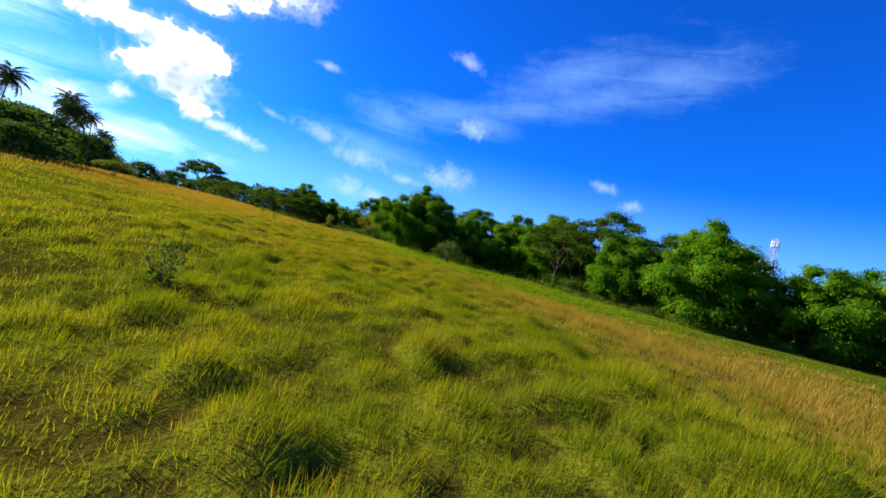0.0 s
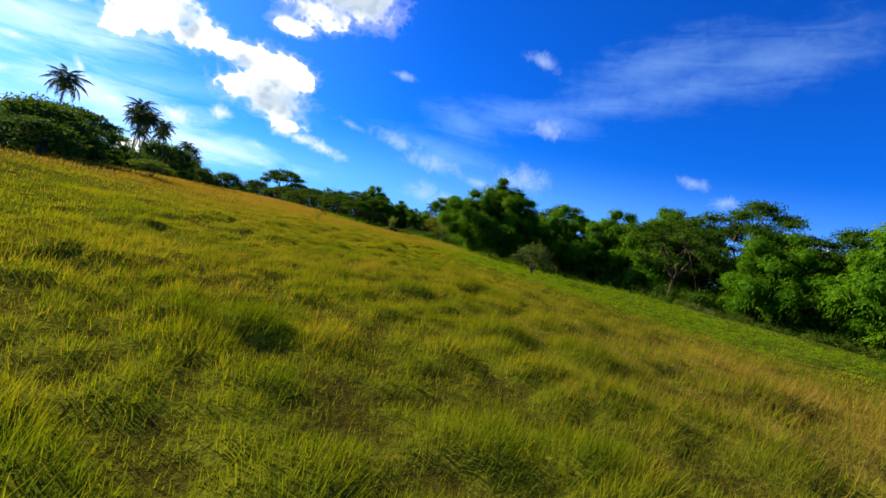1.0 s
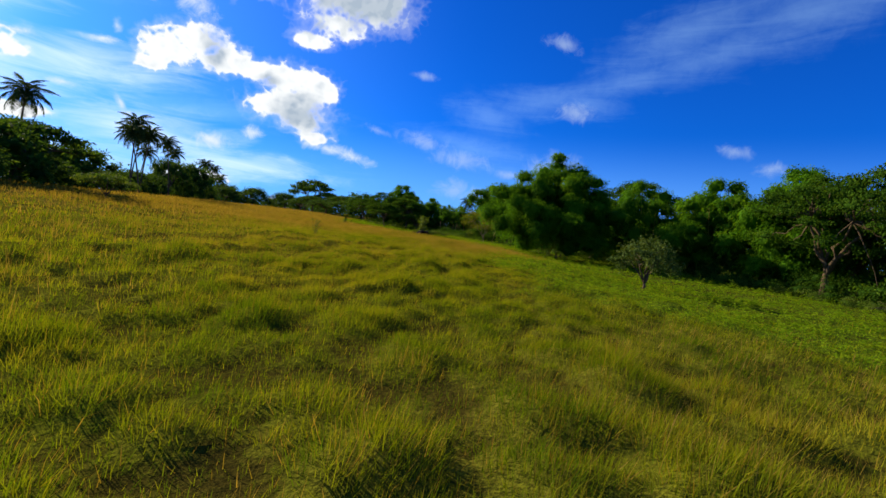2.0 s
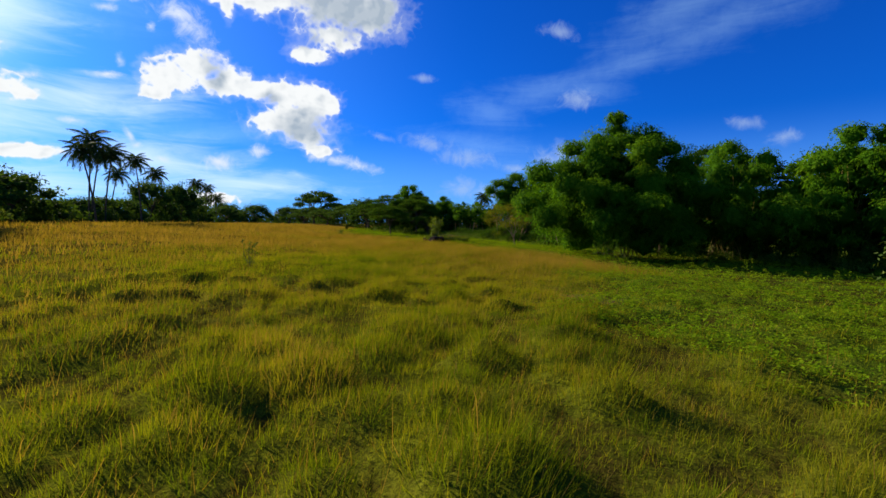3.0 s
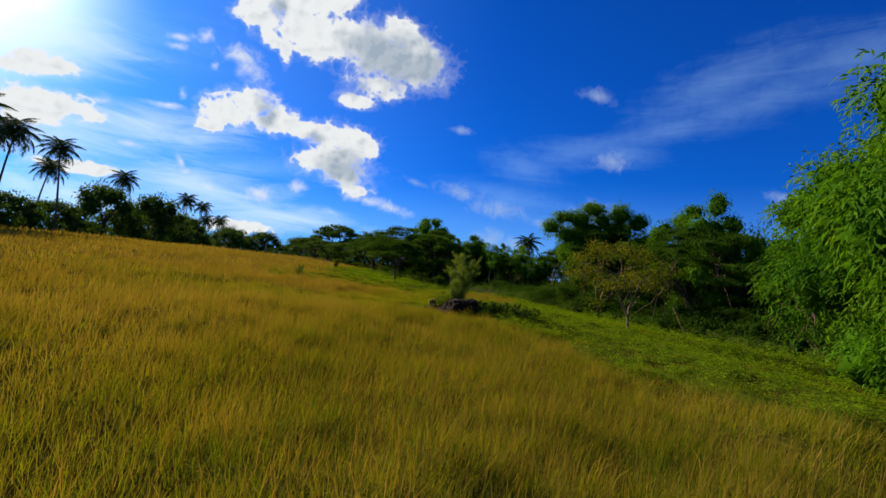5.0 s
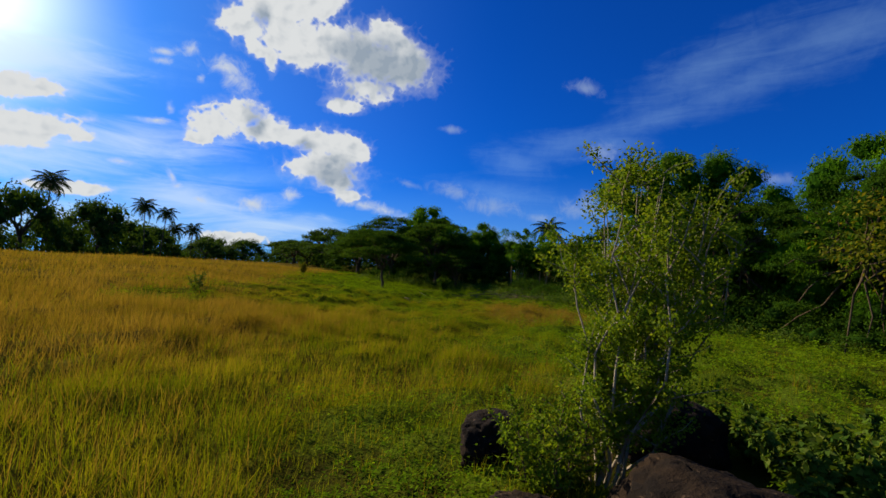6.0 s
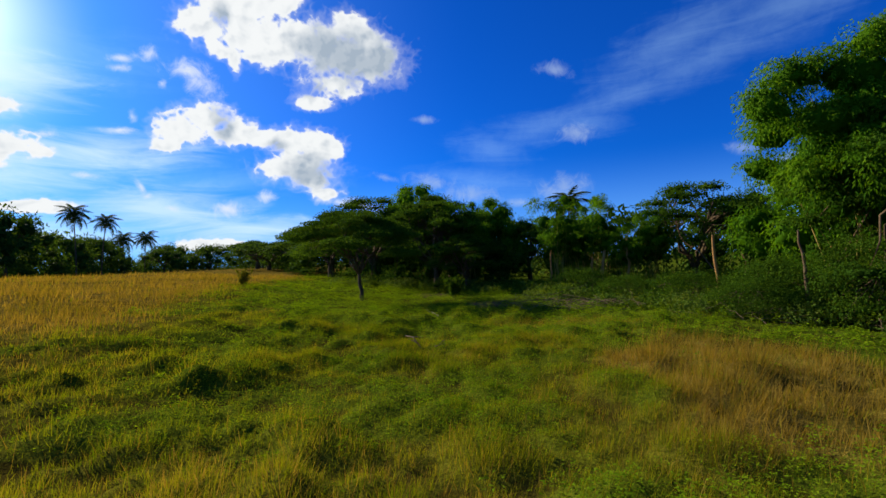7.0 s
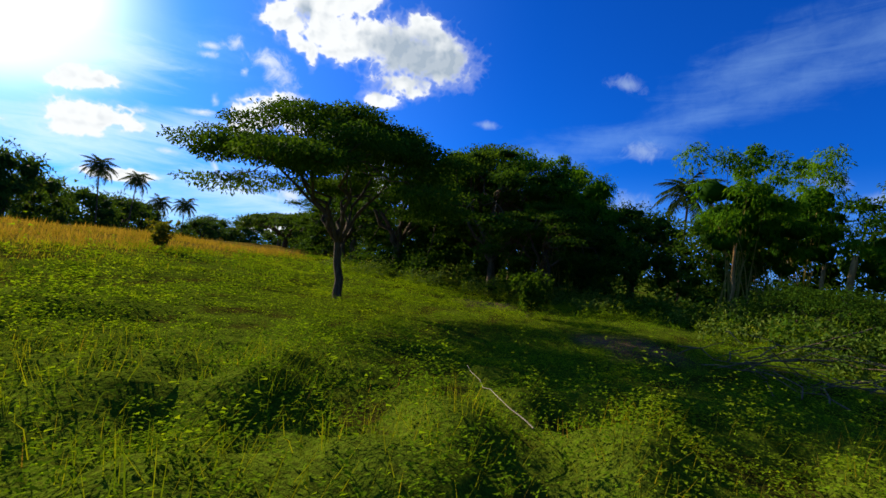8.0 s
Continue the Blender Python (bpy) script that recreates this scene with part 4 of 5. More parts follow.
def blades(shape, x, y, h, w, lean, rng, tone, bent, out=None):
    """Grass blades on the tussocks, leaning outwards, a share of them bent over; their feet are duller than their tips."""
    n = len(x)
    a = rng.uniform(0, 6.283, n)
    o = np.stack([np.cos(a), np.sin(a)], -1) * (lean * h)[:, None] + np.array([0.12, -0.05]) * h[:, None]
    if out is not None:
        o = o + out * h[:, None]
    s = rng.uniform(0, 6.283, n)
    sv = np.stack([np.cos(s), np.sin(s), np.zeros(n)], -1) * (w * 0.5)[:, None]
    b = np.stack([x, y, top_z(x, y) - 0.015], -1)
    mid = b + np.stack([o[:, 0] * 0.35, o[:, 1] * 0.35, h * 0.58], -1)
    tip = b + np.stack([o[:, 0], o[:, 1], h * np.clip(1 - 0.35 * lean, 0.4, 1)], -1)
    k = rng.random(n) < bent
    v = np.stack([b - sv, b + sv, mid + sv * 0.8, mid - sv * 0.8, tip], 1)[k]
    i = np.arange(len(v))[:, None] * 5
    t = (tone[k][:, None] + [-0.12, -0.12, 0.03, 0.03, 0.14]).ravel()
    shape.add(v.reshape(-1, 3), np.concatenate([i + [0, 1, 2], i + [0, 2, 3], i + [3, 2, 4]]), np.clip(t, 0, 1))
    v = np.stack([b - sv, b + sv, tip], 1)[~k]
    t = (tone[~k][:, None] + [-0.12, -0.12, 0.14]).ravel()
    shape.add(v.reshape(-1, 3), np.arange(len(v))[:, None] * 3 + [0, 1, 2], np.clip(t, 0, 1))


rng = np.random.default_rng(200)
BANDS = [(0, 5, 780), (5, 10, 280), (10, 18, 90), (18, 32, 26), (32, 64, 7)]
tx, ty, tb = scatter(rng, BANDS, -2, 170)
keep = (tx < 46) & (rng.random(len(tx)) > bare(tx, ty)) & ((ty < 134) | (tb > 1)) & ~near_rock(tx, ty) & (rng.random(len(tx)) > (0.72 + 0.18 * step((ty - 108) / 12)) * weedy(tx, ty))
tx, ty, tb = tx[keep], ty[keep], tb[keep]
rise, mark = tussock(tx, ty)
keep = rng.random(len(tx)) < np.clip(0.26 + 0.26 * even(ty) + 5.2 * rise, 0.0, 1)
tx, ty, tb, rise, mark = tx[keep], ty[keep], tb[keep], rise[keep], mark[keep]
e = 0.08
slope = np.stack([tussock(tx + e, ty)[0] - rise, tussock(tx, ty + e)[0] - rise], -1) / e
slope = -np.clip(slope, -1.2, 1.2) * 0.42
dryfield = dryness(tx, ty)
isdry = rng.random(len(tx)) < np.clip(dryfield * 0.9 + 0.10 * (mark > 0.93), 0, 1)
green, dry = Shape(), Shape()
WIDE = np.array([0.0074, 0.0115, 0.021, 0.042, 0.09])
for shape, mask, tall, mean in ((green, ~isdry, 1.0, 0.44), (dry, isdry, 1.45, 0.5)):
    k = np.where(mask)[0]
    n = len(k)
    h = tall * (0.11 + 0.11 * even(ty[k]) * (1 - weedy(tx[k], ty[k])) + 0.62 * rise[k] * (1.0 + 0.5 * (1 - relief(tx[k], ty[k])))) * rng.uniform(0.55, 1.25, n)
    h = h * (1 + 0.55 * dryfield[k]) * np.array([1.0, 1.0, 0.95, 0.8, 0.75])[tb[k]]
    tone = np.clip(mean + 0.5 * (mark[k] - 0.5) + rng.normal(0, 0.2, n), 0, 1)
    blades(shape, tx[k], ty[k], h, WIDE[tb[k]] * rng.uniform(0.7, 1.35, n), np.abs(rng.normal(0.30, 0.2, n)), rng, tone, np.where(tb[k] == 0, 0.12, 0.0), slope[k])
# thin seeding stalks that stand over the rest
qx, qy, qb = scatter(rng, [(0, 6, 22), (6, 14, 9), (14, 26, 3)], 34, 128)
keep = (rng.random(len(qx)) < 0.12 + dryness(qx, qy) + seeding(qx, qy)) & ~near_rock(qx, qy) & (rng.random(len(qx)) > 0.85 * weedy(qx, qy)) & (soft_noise(qx, qy, 0.9, 9.0) > -0.25)
qx, qy, qb = qx[keep], qy[keep], qb[keep]
n = len(qx)
blades(dry, qx, qy, rng.uniform(0.35, 0.75, n) * (1 + 0.25 * seeding(qx, qy)), np.choose(qb, [0.006, 0.010, 0.020]) * rng.uniform(0.8, 1.3, n), np.abs(rng.normal(0.22, 0.12, n)), rng, np.clip(rng.normal(0.62, 0.2, n), 0, 1), np.zeros(n))
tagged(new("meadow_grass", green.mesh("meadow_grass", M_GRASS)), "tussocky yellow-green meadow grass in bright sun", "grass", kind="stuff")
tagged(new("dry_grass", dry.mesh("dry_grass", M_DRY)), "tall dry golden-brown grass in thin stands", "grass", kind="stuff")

# low broad weeds
weeds = Shape()
wx, wy, wb = scatter(rng, [(0, 6, 30.0), (6, 13, 16.0), (13, 34, 6.0)], 34, 170)
wb = np.where((wb == 0) & ((wy < 96) | (wy > 146)), 1, wb)
keep = (rng.random(len(wx)) < weedy(wx, wy) * np.clip(0.55 + 0.6 * soft_noise(wx, wy, 0.8, 6.0) + 1.2 * tussock(wx, wy)[0], 0.08, 1)) & (wx < 42) & (rng.random(len(wx)) > 0.9 * bare(wx, wy)) & ~near_rock(wx, wy)
wx, wy, wb = wx[keep], wy[keep], wb[keep]
stature = (0.04 + rng.gamma(2.6, 0.075, len(wx))) * np.clip(1 + 1.3 * soft_noise(wx, wy, 1.3, 2.0) + 0.8 * soft_noise(wx, wy, 3.1, 4.0), 0.25, 2.8)
hue = rng.normal(0.42, 0.13, len(wx)) + 0.22 * soft_noise(wx, wy, 0.9, 3.0)
for b, per, ll in ((0, 28, 0.042), (1, 18, 0.072), (2, 16, 0.12)):
    k = np.repeat(np.where(wb == b)[0], per)
    n = len(k)
    ax, ay = rng.normal(0, 0.09, n), rng.normal(0, 0.09, n)
    px, py = wx[k] + ax, wy[k] + ay
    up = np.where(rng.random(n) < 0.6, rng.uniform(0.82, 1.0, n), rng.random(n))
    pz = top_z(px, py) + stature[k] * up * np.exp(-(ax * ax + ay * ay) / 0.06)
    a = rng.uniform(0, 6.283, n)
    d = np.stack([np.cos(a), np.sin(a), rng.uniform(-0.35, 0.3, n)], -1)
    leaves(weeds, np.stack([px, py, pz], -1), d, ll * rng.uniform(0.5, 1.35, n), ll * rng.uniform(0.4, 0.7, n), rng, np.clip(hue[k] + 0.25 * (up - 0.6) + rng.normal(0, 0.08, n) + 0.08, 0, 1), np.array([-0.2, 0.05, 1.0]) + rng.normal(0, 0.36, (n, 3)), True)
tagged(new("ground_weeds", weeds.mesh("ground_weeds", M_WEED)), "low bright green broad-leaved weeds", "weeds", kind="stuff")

# undergrowth at the wood's foot
EDGE = np.array([(75, 20), (60, 33), (45, 43), (40, 56), (36, 67), (33, 77), (31, 86), (26, 96), (22, 103), (22, 108), (17, 118), (13, 126), (8, 131), (4.8, 135.5), (2.2, 139.5), (1.0, 144), (-1.5, 149.5), (-8, 154.5), (-17, 158)], float)
under = Shape()
seg = np.linalg.norm(np.diff(EDGE, axis=0), axis=1)
pos = np.concatenate([[0], np.cumsum(seg)])
for s in np.arange(0, pos[-1], 0.8):
    c = np.array([np.interp(s, pos, EDGE[:, 0]), np.interp(s, pos, EDGE[:, 1])])
    for _ in range(2):
        q = c + rng.normal(0, 1.1, 2) + np.array([1.2, 1.0])
        r = rng.uniform(0.35, 0.95)
        puff(under, (q[0], q[1], ground_z(*q) + r * 0.45), (r * 1.2, r * 1.2, r * 0.8), 230, rng, 0.14, 0.065, 0.2, 0.4, (0.4, 0.22), 0.4, 0.35, True)
tagged(new("undergrowth", under.mesh("undergrowth", M_SHRUB)), "tangled green shrubs and creepers under the trees", "undergrowth", kind="stuff")

# the dark thicket close behind the wood's edge
thick = Shape()
for s in np.arange(0, pos[-1], 1.3):
    c = np.array([np.interp(s, pos, EDGE[:, 0]), np.interp(s, pos, EDGE[:, 1])])
    gap = 131 < c[1] < 149                                     # open, with canes, where the wood thins out
    for k in range(2 if gap else 6 if c[1] > 138 else 3):
        q = c + rng.normal(0, 0.8, 2) + np.array([1.6, 2.6]) * (0.8 + 0.4 * min(k, 3))
        q = q + (np.array([5.0, 7.0]) * k if gap else 0.0)
        r = rng.uniform(0.5, 0.8) * (1 + k) if gap else rng.uniform(0.8, 1.4)
        puff(thick, (q[0], q[1], ground_z(*q) + r * 0.6 + 0.7 * k), (r, r, r * 0.9), 190, rng, 0.19, 0.085, 0.3, 0.4, (0.4, 0.22), 0.4, 0.35, True)
        # each bush's core is toned nearly darkest, as painted inner shade
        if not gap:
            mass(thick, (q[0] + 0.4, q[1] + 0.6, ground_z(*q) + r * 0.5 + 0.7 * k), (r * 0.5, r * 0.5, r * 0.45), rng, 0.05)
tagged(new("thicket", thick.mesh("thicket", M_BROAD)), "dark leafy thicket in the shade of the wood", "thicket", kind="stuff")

# hedge of bushes along the far side of the field
hedge = Shape()
HEDGE = np.array([(-40, 62), (-46, 74), (-52, 88), (-58, 104), (-63, 118), (-69, 138), (-77, 160), (-84, 186), (-96, 216), (-110, 250), (-114, 285), (-98, 318), (-74, 332), (-56, 262), (-46, 222), (-36, 196), (-26, 184), (-16, 180)], float)
hp = np.concatenate([[0], np.cumsum(np.linalg.norm(np.diff(HEDGE, axis=0), axis=1))])
for s in np.arange(0, hp[-1], 2.2):
    c = np.array([np.interp(s, hp, HEDGE[:, 0]), np.interp(s, hp, HEDGE[:, 1])])
    big = 1.0 + 0.5 * step((c[1] - 120) / 150)
    for k in range(2):
        q = c + rng.normal(0, 1.2, 2) - np.array([1.5, 0]) * k
        r = rng.uniform(1.0, 1.8) * big
        puff(hedge, (q[0], q[1], ground_z(*q) + r * 0.5 + k * 0.9), (r * 1.3, r * 1.3, r), 75, rng, 0.5 * big, 0.26 * big, 0.3, 0.4, (0.4, 0.2), 0.4, 0.3)
tagged(new("hedge", hedge.mesh("hedge", M_FAR)), "dark bushy hedge below the far trees and palms", "hedge", kind="stuff")

# woods behind the first trees
woods = Shape()
BACK = np.array([(120, 10), (92, 34), (74, 58), (62, 74), (54, 90), (48, 104), (42, 120), (38, 136), (32, 150), (24, 164), (14, 178), (4, 188), (-14, 196), (-30, 200)], float)
pos = np.concatenate([[0], np.cumsum(np.linalg.norm(np.diff(BACK, axis=0), axis=1))])
for s in np.arange(0, pos[-1], 3.0):
    c = np.array([np.interp(s, pos, BACK[:, 0]), np.interp(s, pos, BACK[:, 1])])
    for z in (1.2, 3.4, 5.4, 7.0):
        q = c + rng.normal(0, 1.8, 2)
        puff(woods, (q[0], q[1], ground_z(*q) + z + rng.normal(0, 0.5)), (2.6, 2.6, 1.9), 110, rng, 0.8, 0.4, 0.4, 0.4, (0.4, 0.2), 0.4, 0.35)
tagged(new("woodland", woods.mesh("woodland", M_FAR)), "dark dense wood behind the bamboo", "woods", kind="stuff")

# ---- the rock with its shrub ----
def boulder(seed, sx, sy, sz, label):
    """A cracked, faceted rock, flat-footed."""
    r = np.random.default_rng(seed)
    bm = bmesh.new()
    bmesh.ops.create_icosphere(bm, subdivisions=5, radius=1.0)
    cuts = [(unit(r.normal(0, 1, 3)), r.uniform(0.62, 0.92)) for _ in range(16)]
    for v in bm.verts:
        p = np.array(v.co)
        for n_, d in cuts:
            over = p @ n_ - d
            if over > 0:
                p = p - n_ * over * 0.85
        q = Vector(p) + Vector((seed * 3.1, 0, 0))
        crack = abs(noise.fractal(q * 1.9, 1.0, 2.0, 4))
        w = noise.fractal(q * 1.3, 1.0, 2.0, 5) * 0.13 + noise.fractal(q * 7.0, 0.8, 2.0, 4) * 0.05 - 0.16 * max(0.0, 0.10 - crack) / 0.10
        p = p * (1 + w)
        z = p[2] if p[2] < 0.5 else 0.5 + (p[2] - 0.5) * 0.45      # worn flat on top
        v.co = (p[0] * sx, p[1] * sy, max(z, -0.55) * sz)
    me = bpy.data.meshes.new("boulder")
    bm.to_mesh(me)
    bm.free()
    me.materials.append(M_ROCK)
    me.polygons.foreach_set("use_smooth", np.ones(len(me.polygons), bool))
    return tagged(new("boulder", me), label, "rock", "rocks in the meadow")


ROCKS = (
    (-0.60, 97.40, 25, 4, (31, 1.06, 0.80, 0.74, "large dark brown weathered boulder in tall grass")),
    (0.15, 99.85, 70, -5, (36, 0.72, 0.66, 0.64, "dark rounded boulder behind the largest one")),
    (-1.72, 97.75, 12, 8, (33, 0.62, 0.40, 0.30, "low cracked slab leaning on the large boulder")),
    (-1.75, 99.20, 70, -10, (32, 0.42, 0.36, 0.46, "small dark rock behind the slab")),
    (-1.35, 96.70, 130, 5, (38, 0.42, 0.28, 0.18, "flat stone sunk in the grass")),
)
for x, y, turn, tilt, d in ROCKS:
    b = boulder(*d)
    b.matrix_basis = pose(x, y, float(ground_z(x, y)) + d[3] * 0.32, tilt, 0, turn)


def stemmy(seed, H, R, stems, per, leaf, label, name="shrub", mat=None, bark=None, spread=0.5, lean=0.0):
    """A thin shrub: a fan of slender stems with twigs and sparse small leaves."""
    r = np.random.default_rng(seed)
    root = thing(name, label, "shrub")
    fol = Shape()
    for i in range(stems):
        a = i * 2.39996
        out = R * (0.15 + 0.95 * (i + 0.5) / stems) * spread * 2
        top = np.array([out * np.cos(a) + lean * H, out * np.sin(a), H * r.uniform(0.72, 1.0)])
        stem = Shape()
        path = bend((0.06 * np.cos(a), 0.06 * np.sin(a), -0.1), top, r, -0.03, 0.04, 9)
        tube(stem, path, np.linspace(0.017, 0.004, 9) * (H / 2.9) ** 0.5, 5)
        for k in range(12):
            f = r.uniform(0.22, 1.0)
            b = np.array([np.interp(f, np.linspace(0, 1, 9), path[:, c]) for c in range(3)])
            e = b + unit(np.array([r.normal(), r.normal(), 0.9])) * H * r.uniform(0.08, 0.2)
            tube(stem, bend(b, e, r, 0.0, 0.06, 4), [0.007, 0.006, 0.004, 0.002], 4)
            n = per
            t = r.random(n)[:, None]
            p = b + (e - b) * t + r.normal(0, 0.04 * H / 2.9, (n, 3))
            leaves(fol, p, r.normal(0, 1, (n, 3)) + [0, 0, 0.1], leaf[0] * r.uniform(0.6, 1.3, n), leaf[1], r, np.clip(r.normal(0.5, 0.25, n), 0, 1))
        part("stem", stem, bark or M_PALE, root)
    part("foliage", fol, mat or M_SHRUB, root)
    return root


placed(stemmy(61, 2.9, 0.72, 18, 190, (0.033, 0.021), "thin pale-stemmed shrub growing out of the rocks", "rock_shrub", M_ROCKSHRUB, lean=0.17), -0.85, 98.65)
placed(stemmy(71, 0.85, 0.6, 18, 40, (0.036, 0.02), "low leafy bush at the foot of the rocks", "low_bush", M_ROCKSHRUB, M_BARK), -1.3, 98.5)
leafy_bush = stemmy(72, 0.62, 0.75, 16, 30, (0.075, 0.05), "broad-leaved weedy bush in the shade of the rocks", "leafy_bush", M_SHRUB, M_BARK)
row(leafy_bush, [(0.95, 98.35, 0, 1.0, 1.0), (1.9, 98.75, 70, 1.1, 0.95), (3.0, 98.9, 160, 1.0, 0.85), (1.2, 99.5, 220, 0.95, 0.9), (2.4, 97.7, 300, 0.9, 0.8)])
placed(stemmy(62, 1.3, 0.35, 5, 9, (0.07, 0.03), "spindly green sapling in the meadow", "sapling", M_SHRUB, M_BARK), -8.6, 65.8)
placed(stemmy(63, 1.2, 0.6, 7, 12, (0.09, 0.045), "small leafy sapling in the dry grass", "sapling", M_SHRUB, M_BARK), -16.0, 117.5)
placed(stemmy(64, 1.5, 0.7, 10, 22, (0.10, 0.055), "yellow-green sapling on the rise", "sapling", M_YELLOW, M_BARK), -21.6, 148.2)
placed(stemmy(65, 1.0, 0.4, 5, 9, (0.08, 0.04), "small weedy shrub in the meadow", "meadow_weed", M_SHRUB, M_BARK), -5.3, 9.6)
placed(stemmy(66, 1.6, 0.9, 12, 26, (0.13, 0.08), "dark leafy shrub beside bare soil", "dark_shrub", M_BROAD, M_BARK), -4.4, 145.2)

# ---- dead wood ----
drng = np.random.default_rng(300)


def branch(points, r0, r1, label, twigs=2, name="fallen_branch", wood=None):
    """A fallen branch lying on the grass: points of x, y and height over the ground."""
    root = thing(name, label, "branch")
    p = np.array([(x, y, float(ground_z(x, y)) + h) for x, y, h in points])
    t = np.linspace(0, 1, len(p))
    tt = np.linspace(0, 1, 12)
    q = np.stack([np.interp(tt, t, p[:, c]) for c in range(3)], -1) + drng.normal(0, 0.012, (12, 3))
    s = Shape()
    tube(s, q, np.linspace(r0, r1, 12), 7)
    part("limb", s, wood or M_STICK, root, smooth=True)
    for k in range(twigs):
        b = q[4 + 3 * k % 8]
        w = Shape()
        e = b + np.array([drng.normal(0, 6 * r0), drng.normal(0, 6 * r0), abs(drng.normal(0.08, 0.06))])
        tube(w, bend(b, e, drng, 0.02, 0.05, 5), np.linspace(r1 * 1.1, r1 * 0.3, 5), 5)
        part("twig", w, M_STICK, root)
    return root


branch([(-6.25, 126.3, 0.42), (-6.0, 126.0, 0.42), (-5.85, 125.8, 0.28), (-5.7, 125.7, 0.05)], 0.026, 0.02, "crooked dark dead branch sticking out of the weeds")
branch([(-5.3, 125.8, 0.12), (-5.12, 125.75, 0.2), (-4.98, 125.8, 0.32)], 0.016, 0.01, "short broken stick in the weeds", 1)
branch([(-6.0, 134.1, 0.4), (-5.8, 133.6, 0.36), (-5.55, 133.1, 0.34), (-5.3, 132.7, 0.3)], 0.003, 0.0065, "long thin pale stick lying on the weeds", 0, wood=M_PALE)
branch([(2.0, 139.5, 0.3), (0.2, 138.2, 0.4), (-1.5, 137.6, 0.2)], 0.03, 0.012, "grey fallen limb at the wood's edge", 2)
branch([(4.5, 142.0, 0.9), (2.4, 140.5, 0.6), (0.2, 139.0, 0.3)], 0.022, 0.01, "long bare fallen limb reaching out of the shade", 2)
brush = Shape()
for cx, cy, n, ext in ((1.7, 136.6, 46, 1.6), (-0.4, 137.9, 26, 1.2), (9.0, 132.0, 60, 2.0), (12.5, 128.2, 30, 1.6), (3.8, 136.2, 40, 1.6), (15.0, 84.5, 22, 1.8), (36.0, 61.0, 30, 2.0)):
    for _ in range(n):
        a = drng.uniform(0, 6.283)
        c = np.array([cx, cy]) + drng.normal(0, ext * 0.5, 2)
        d = np.array([np.cos(a), np.sin(a)]) * drng.uniform(0.3, 1.0)
        z = float(ground_z(*c)) + drng.uniform(0.05, 0.5)
        tube(brush, bend((*(c - d), z + drng.normal(0, 0.15)), (*(c + d), z + drng.normal(0.1, 0.2)), drng, 0.05, 0.06, 5), np.linspace(0.014, 0.005, 5), 5)
tagged(new("brushwood", brush.mesh("brushwood", M_STICK)), "heaps of dry fallen twigs at the wood's edge", "brushwood", kind="stuff")


def snag(seed, h, r0, lean, label):
    """A broken standing trunk with a splintered top."""
    r = np.random.default_rng(seed)
    root = thing("dead_snag", label, "dead trunk", "dead snags")
    s = Shape()
    tube(s, bend((0, 0, -0.3), (lean[0], lean[1], h), r, 0, 0.02, 8), np.linspace(r0 * 1.15, r0 * 0.8, 8), 8)
    part("stem", s, M_SNAG, root)
    for k in range(5):
        a = k * 1.257
        q = Shape()
        b = np.array([lean[0] + r0 * 0.5 * np.cos(a), lean[1] + r0 * 0.5 * np.sin(a), h - 0.1])
        tube(q, [b, b + [0, 0, r.uniform(0.1, 0.25)], b + [r.normal(0, 0.03), r.normal(0, 0.03), r.uniform(0.3, 0.5)]], [r0 * 0.35, r0 * 0.25, 0.005], 4)
        part("splinter", q, M_SNAG, root)
    return root


for i, (x, y, h, r0, lean) in enumerate(((7.0, 147.0, 3.2, 0.13, (0.5, 0)), (6.5, 147.3, 2.7, 0.09, (0.15, 0)), (9.3, 147.0, 4.6, 0.12, (0.1, 0.2)), (3.3, 147.0, 3.0, 0.07, (0, 0)), (12.0, 139.6, 4.2, 0.11, (-0.3, 0)), (14.0, 125.8, 2.7, 0.16, (0.8, 0.2)))):
    placed(snag(80 + i, h, r0, lean, "tall orange-brown snapped bamboo stem" if i < 4 else "splintered orange dead trunk"), x, y)

# leaning dead pole over the shrubs
pole = thing("leaning_pole", "long bare dead pole leaning through the shrubs", "dead trunk")
ps = Shape()
tube(ps, bend((3.6, -4.0, 0.2), (0, 0, 8.0), drng, 0.0, 0.01, 8), np.linspace(0.07, 0.03, 8), 6)
part("stem", ps, M_STICK, pole)
placed(pole, 13.0, 149.5)

# thin yellow canes and their ragged plumes in the gap of the wood
row(bamboo(14, 1.9, 8.8, 300, 18, (0.2, 0.05), tips=((-2.0, 0, 7.6, 0.8),), label="thin open stand of yellow bamboo canes", group="bamboo along the wood", low=0.5, canes=14, cane_r=0.55, lobe=1.1, body=0.0), [
    (4.6, 149.5, 0, 1.0, 0.95), (-2.8, 154.5, 30, 1.0, 1.0), (8.5, 151.5, 80, 1.0, 1.0), (11.5, 147.5, 200, 0.9, 0.9), (6.4, 150.2, 140, 0.8, 0.9), (9.6, 147.6, 260, 0.85, 0.8)])
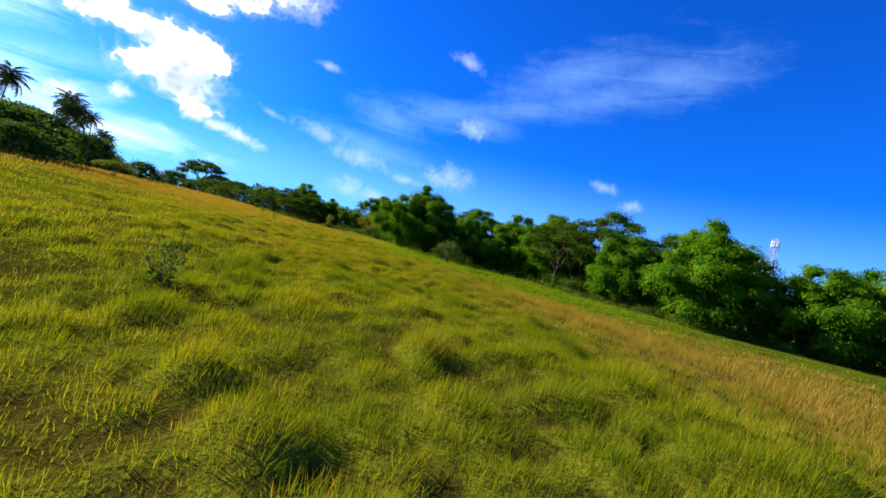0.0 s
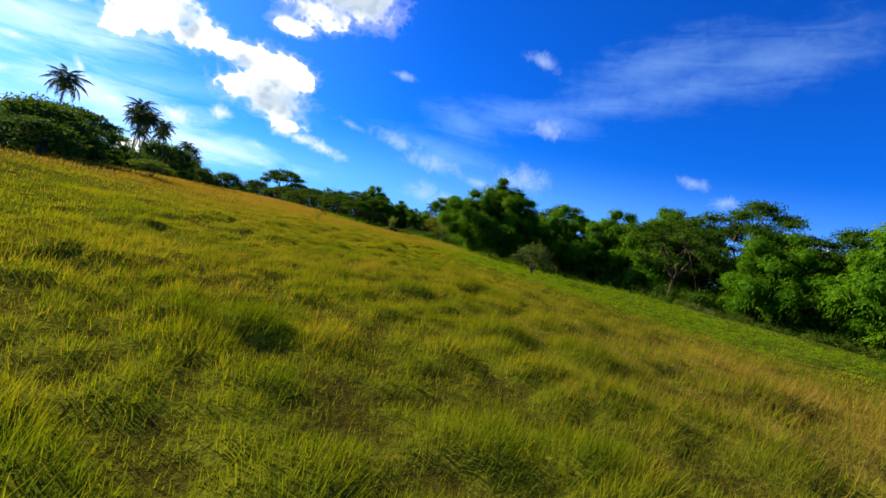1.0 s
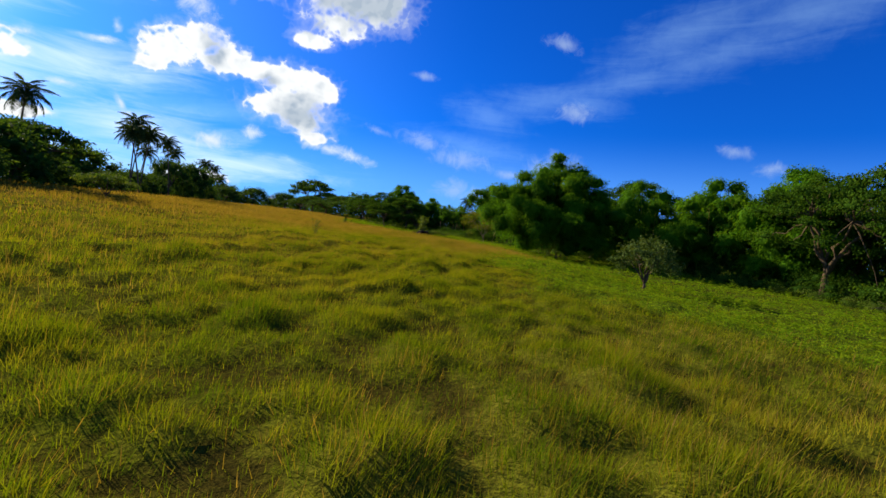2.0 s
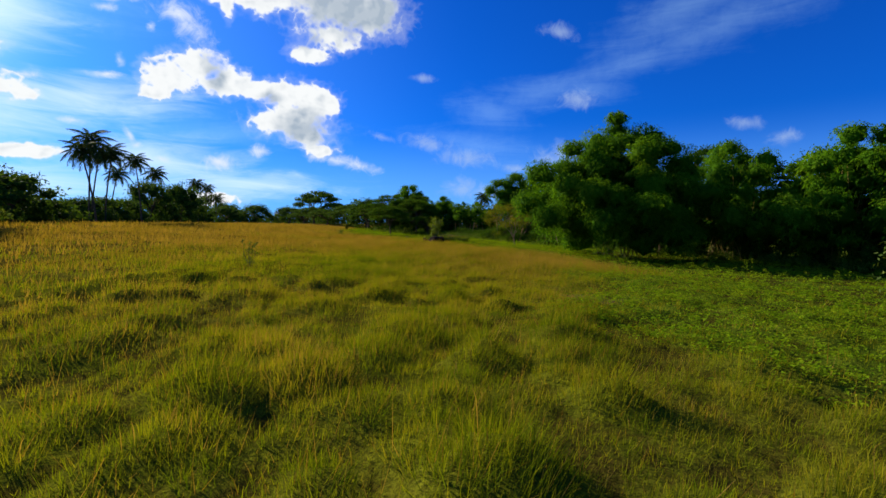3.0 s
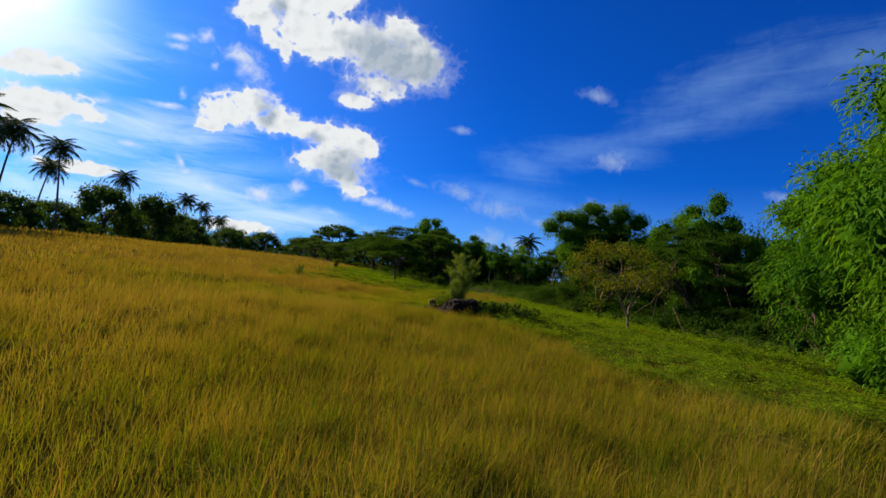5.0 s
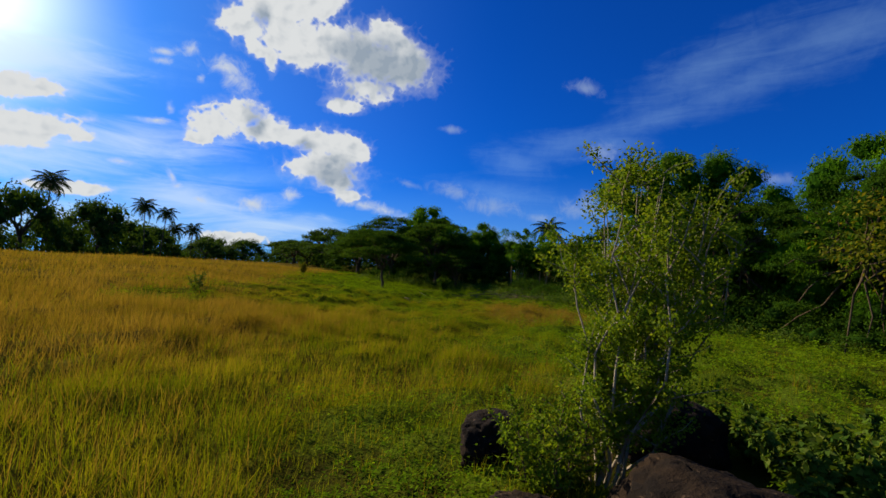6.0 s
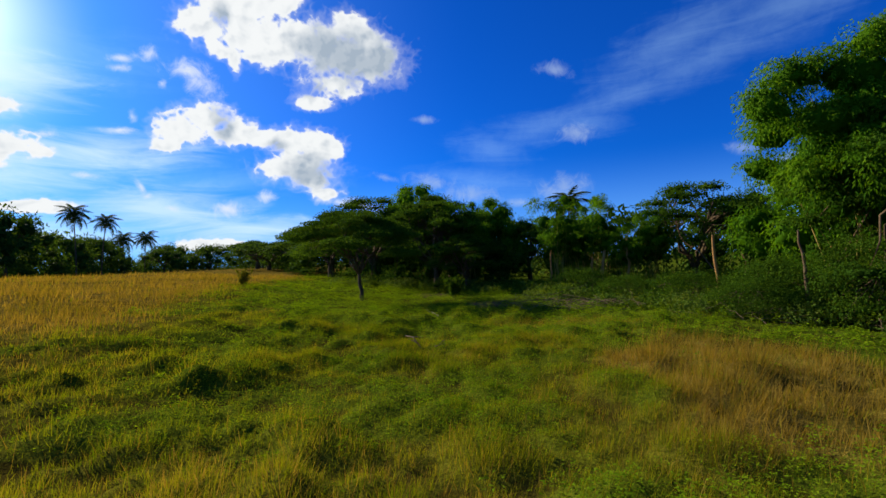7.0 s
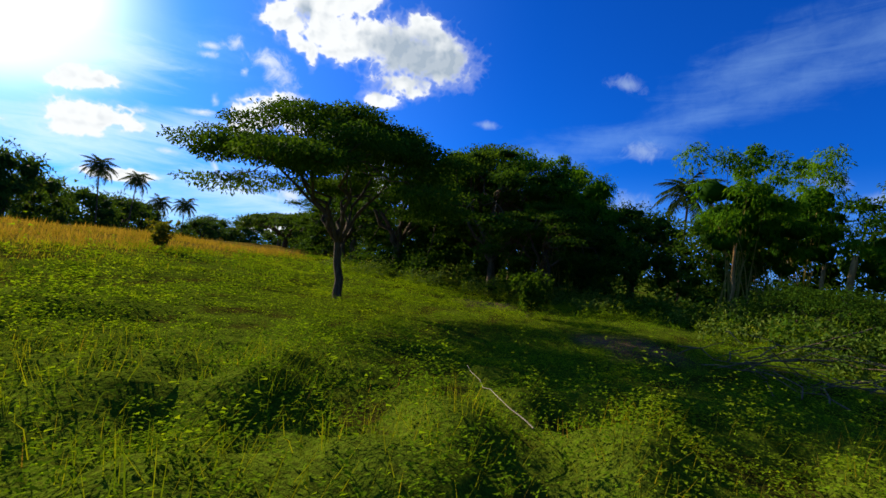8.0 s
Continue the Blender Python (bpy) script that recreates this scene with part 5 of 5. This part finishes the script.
# thin bare trunks in the shade of the wood
for i, (x, y, h) in enumerate(((16.5, 128.5, 5.0), (12.6, 128.0, 4.5), (17.8, 131.0, 5.5), (11.0, 131.5, 4.0))):
    tk = thing("bare_stem", "thin bare stem at the edge of the wood", "tree stem", "bare stems")
    st = Shape()
    tube(st, bend((0, 0, -0.3), (drng.normal(0, 0.9), drng.normal(0, 0.6), h), drng, 0, 0.05, 8), np.linspace(0.11, 0.04, 8), 6)
    part("stem", st, M_BARK, tk, smooth=True)
    placed(tk, x, y)

# ---- far off: mast, house, the ring of woods ----
mast = thing("telecom_mast", "pale steel lattice mast with antenna panels above the trees", "mast")
H = 46.0
legs = [(sx, sy) for sx in (-1, 1) for sy in (-1, 1)]


def at_height(z):
    return 2.4 - 1.3 * z / H


for sx, sy in legs:
    s = Shape()
    tube(s, [(sx * 2.4, sy * 2.4, 0), (sx * 1.1, sy * 1.1, H)], [0.16, 0.12], 5)
    part("leg", s, M_STEEL, mast)
for k in range(12):
    z0, z1 = k * H / 12, (k + 1) * H / 12
    s = Shape()
    for i in range(4):
        (ax, ay), (bx, by) = [(-1, -1), (1, -1), (1, 1), (-1, 1)][i], [(1, -1), (1, 1), (-1, 1), (-1, -1)][i]
        w0, w1 = at_height(z0), at_height(z1)
        tube(s, [(ax * w0, ay * w0, z0), (bx * w1, by * w1, z1)], [0.045, 0.045], 4)
        tube(s, [(bx * w0, by * w0, z0), (ax * w1, ay * w1, z1)], [0.045, 0.045], 4)
        tube(s, [(ax * w1, ay * w1, z1), (bx * w1, by * w1, z1)], [0.06, 0.06], 4)
    part("brace", s, M_STEEL, mast)
s = Shape()
for r_, z_ in ((1.7, H - 2.0), (1.7, H - 4.6)):
    th = np.linspace(0, 2 * np.pi, 17)
    tube(s, np.stack([r_ * np.cos(th), r_ * np.sin(th), np.full(17, z_)], -1), np.full(17, 0.12), 5)
part("ring", s, M_STEEL, mast)
for k in range(9):
    a = k * 2 * np.pi / 9
    s = Shape()
    tube(s, [(1.9 * np.cos(a), 1.9 * np.sin(a), H - 4.4), (1.9 * np.cos(a), 1.9 * np.sin(a), H - 1.2)], [0.2, 0.2], 4)
    part("antenna", s, M_WALL, mast)
placed(mast, 232, 186)

house = thing("house", "distant pale house with a blue sheet roof", "house")


def box(x0, y0, z0, x1, y1, z1):
    s = Shape()
    v = [(x, y, z) for z in (z0, z1) for y in (y0, y1) for x in (x0, x1)]
    s.add(v, [(0, 2, 3, 1), (4, 5, 7, 6), (0, 1, 5, 4), (2, 6, 7, 3), (0, 4, 6, 2), (1, 3, 7, 5)])
    return s


part("wall", box(-9, -5, 0, 9, 5, 8.2), M_WALL, house)
s = Shape()
s.add([(-10, -6, 8.2), (10, -6, 8.2), (10, 6, 8.2), (-10, 6, 8.2), (-7, 0, 11.2), (7, 0, 11.2)], [(0, 1, 5, 4), (2, 3, 4, 5)])
s.add([(-10, -6, 8.2), (-10, 6, 8.2), (-7, 0, 11.2), (10, -6, 8.2), (10, 6, 8.2), (7, 0, 11.2)], [(0, 2, 1), (3, 4, 5)])
part("roof", s, M_ROOF, house)
for fl in (1.2, 5.0):
    for wx in (-6.5, -2.2, 2.2, 6.5):
        part("window", box(wx - 0.9, -5.06, fl, wx + 0.9, -4.98, fl + 1.7), M_DARK, house)
placed(house, -147, 470, 10, 1.0, 1.0)

ring = Shape()
for k in range(330):
    a = k * 2 * np.pi / 330
    rr = 430 + 40 * np.sin(a * 5) + drng.normal(0, 12)
    x, y = rr * np.sin(a), 60 + rr * np.cos(a)
    h = 5 + 2 * np.sin(a * 23) + drng.uniform(0, 3)
    puff(ring, (x, y, float(ground_z(x, y)) + h * 0.4), (7, 7, h), 70, drng, 3.0, 1.6, 0.3, 0.4, (0.4, 0.2), 0.4, 0.3)
tagged(new("far_woods", ring.mesh("far_woods", M_FAR)), "far dark line of woods round the fields", "woods", kind="stuff")
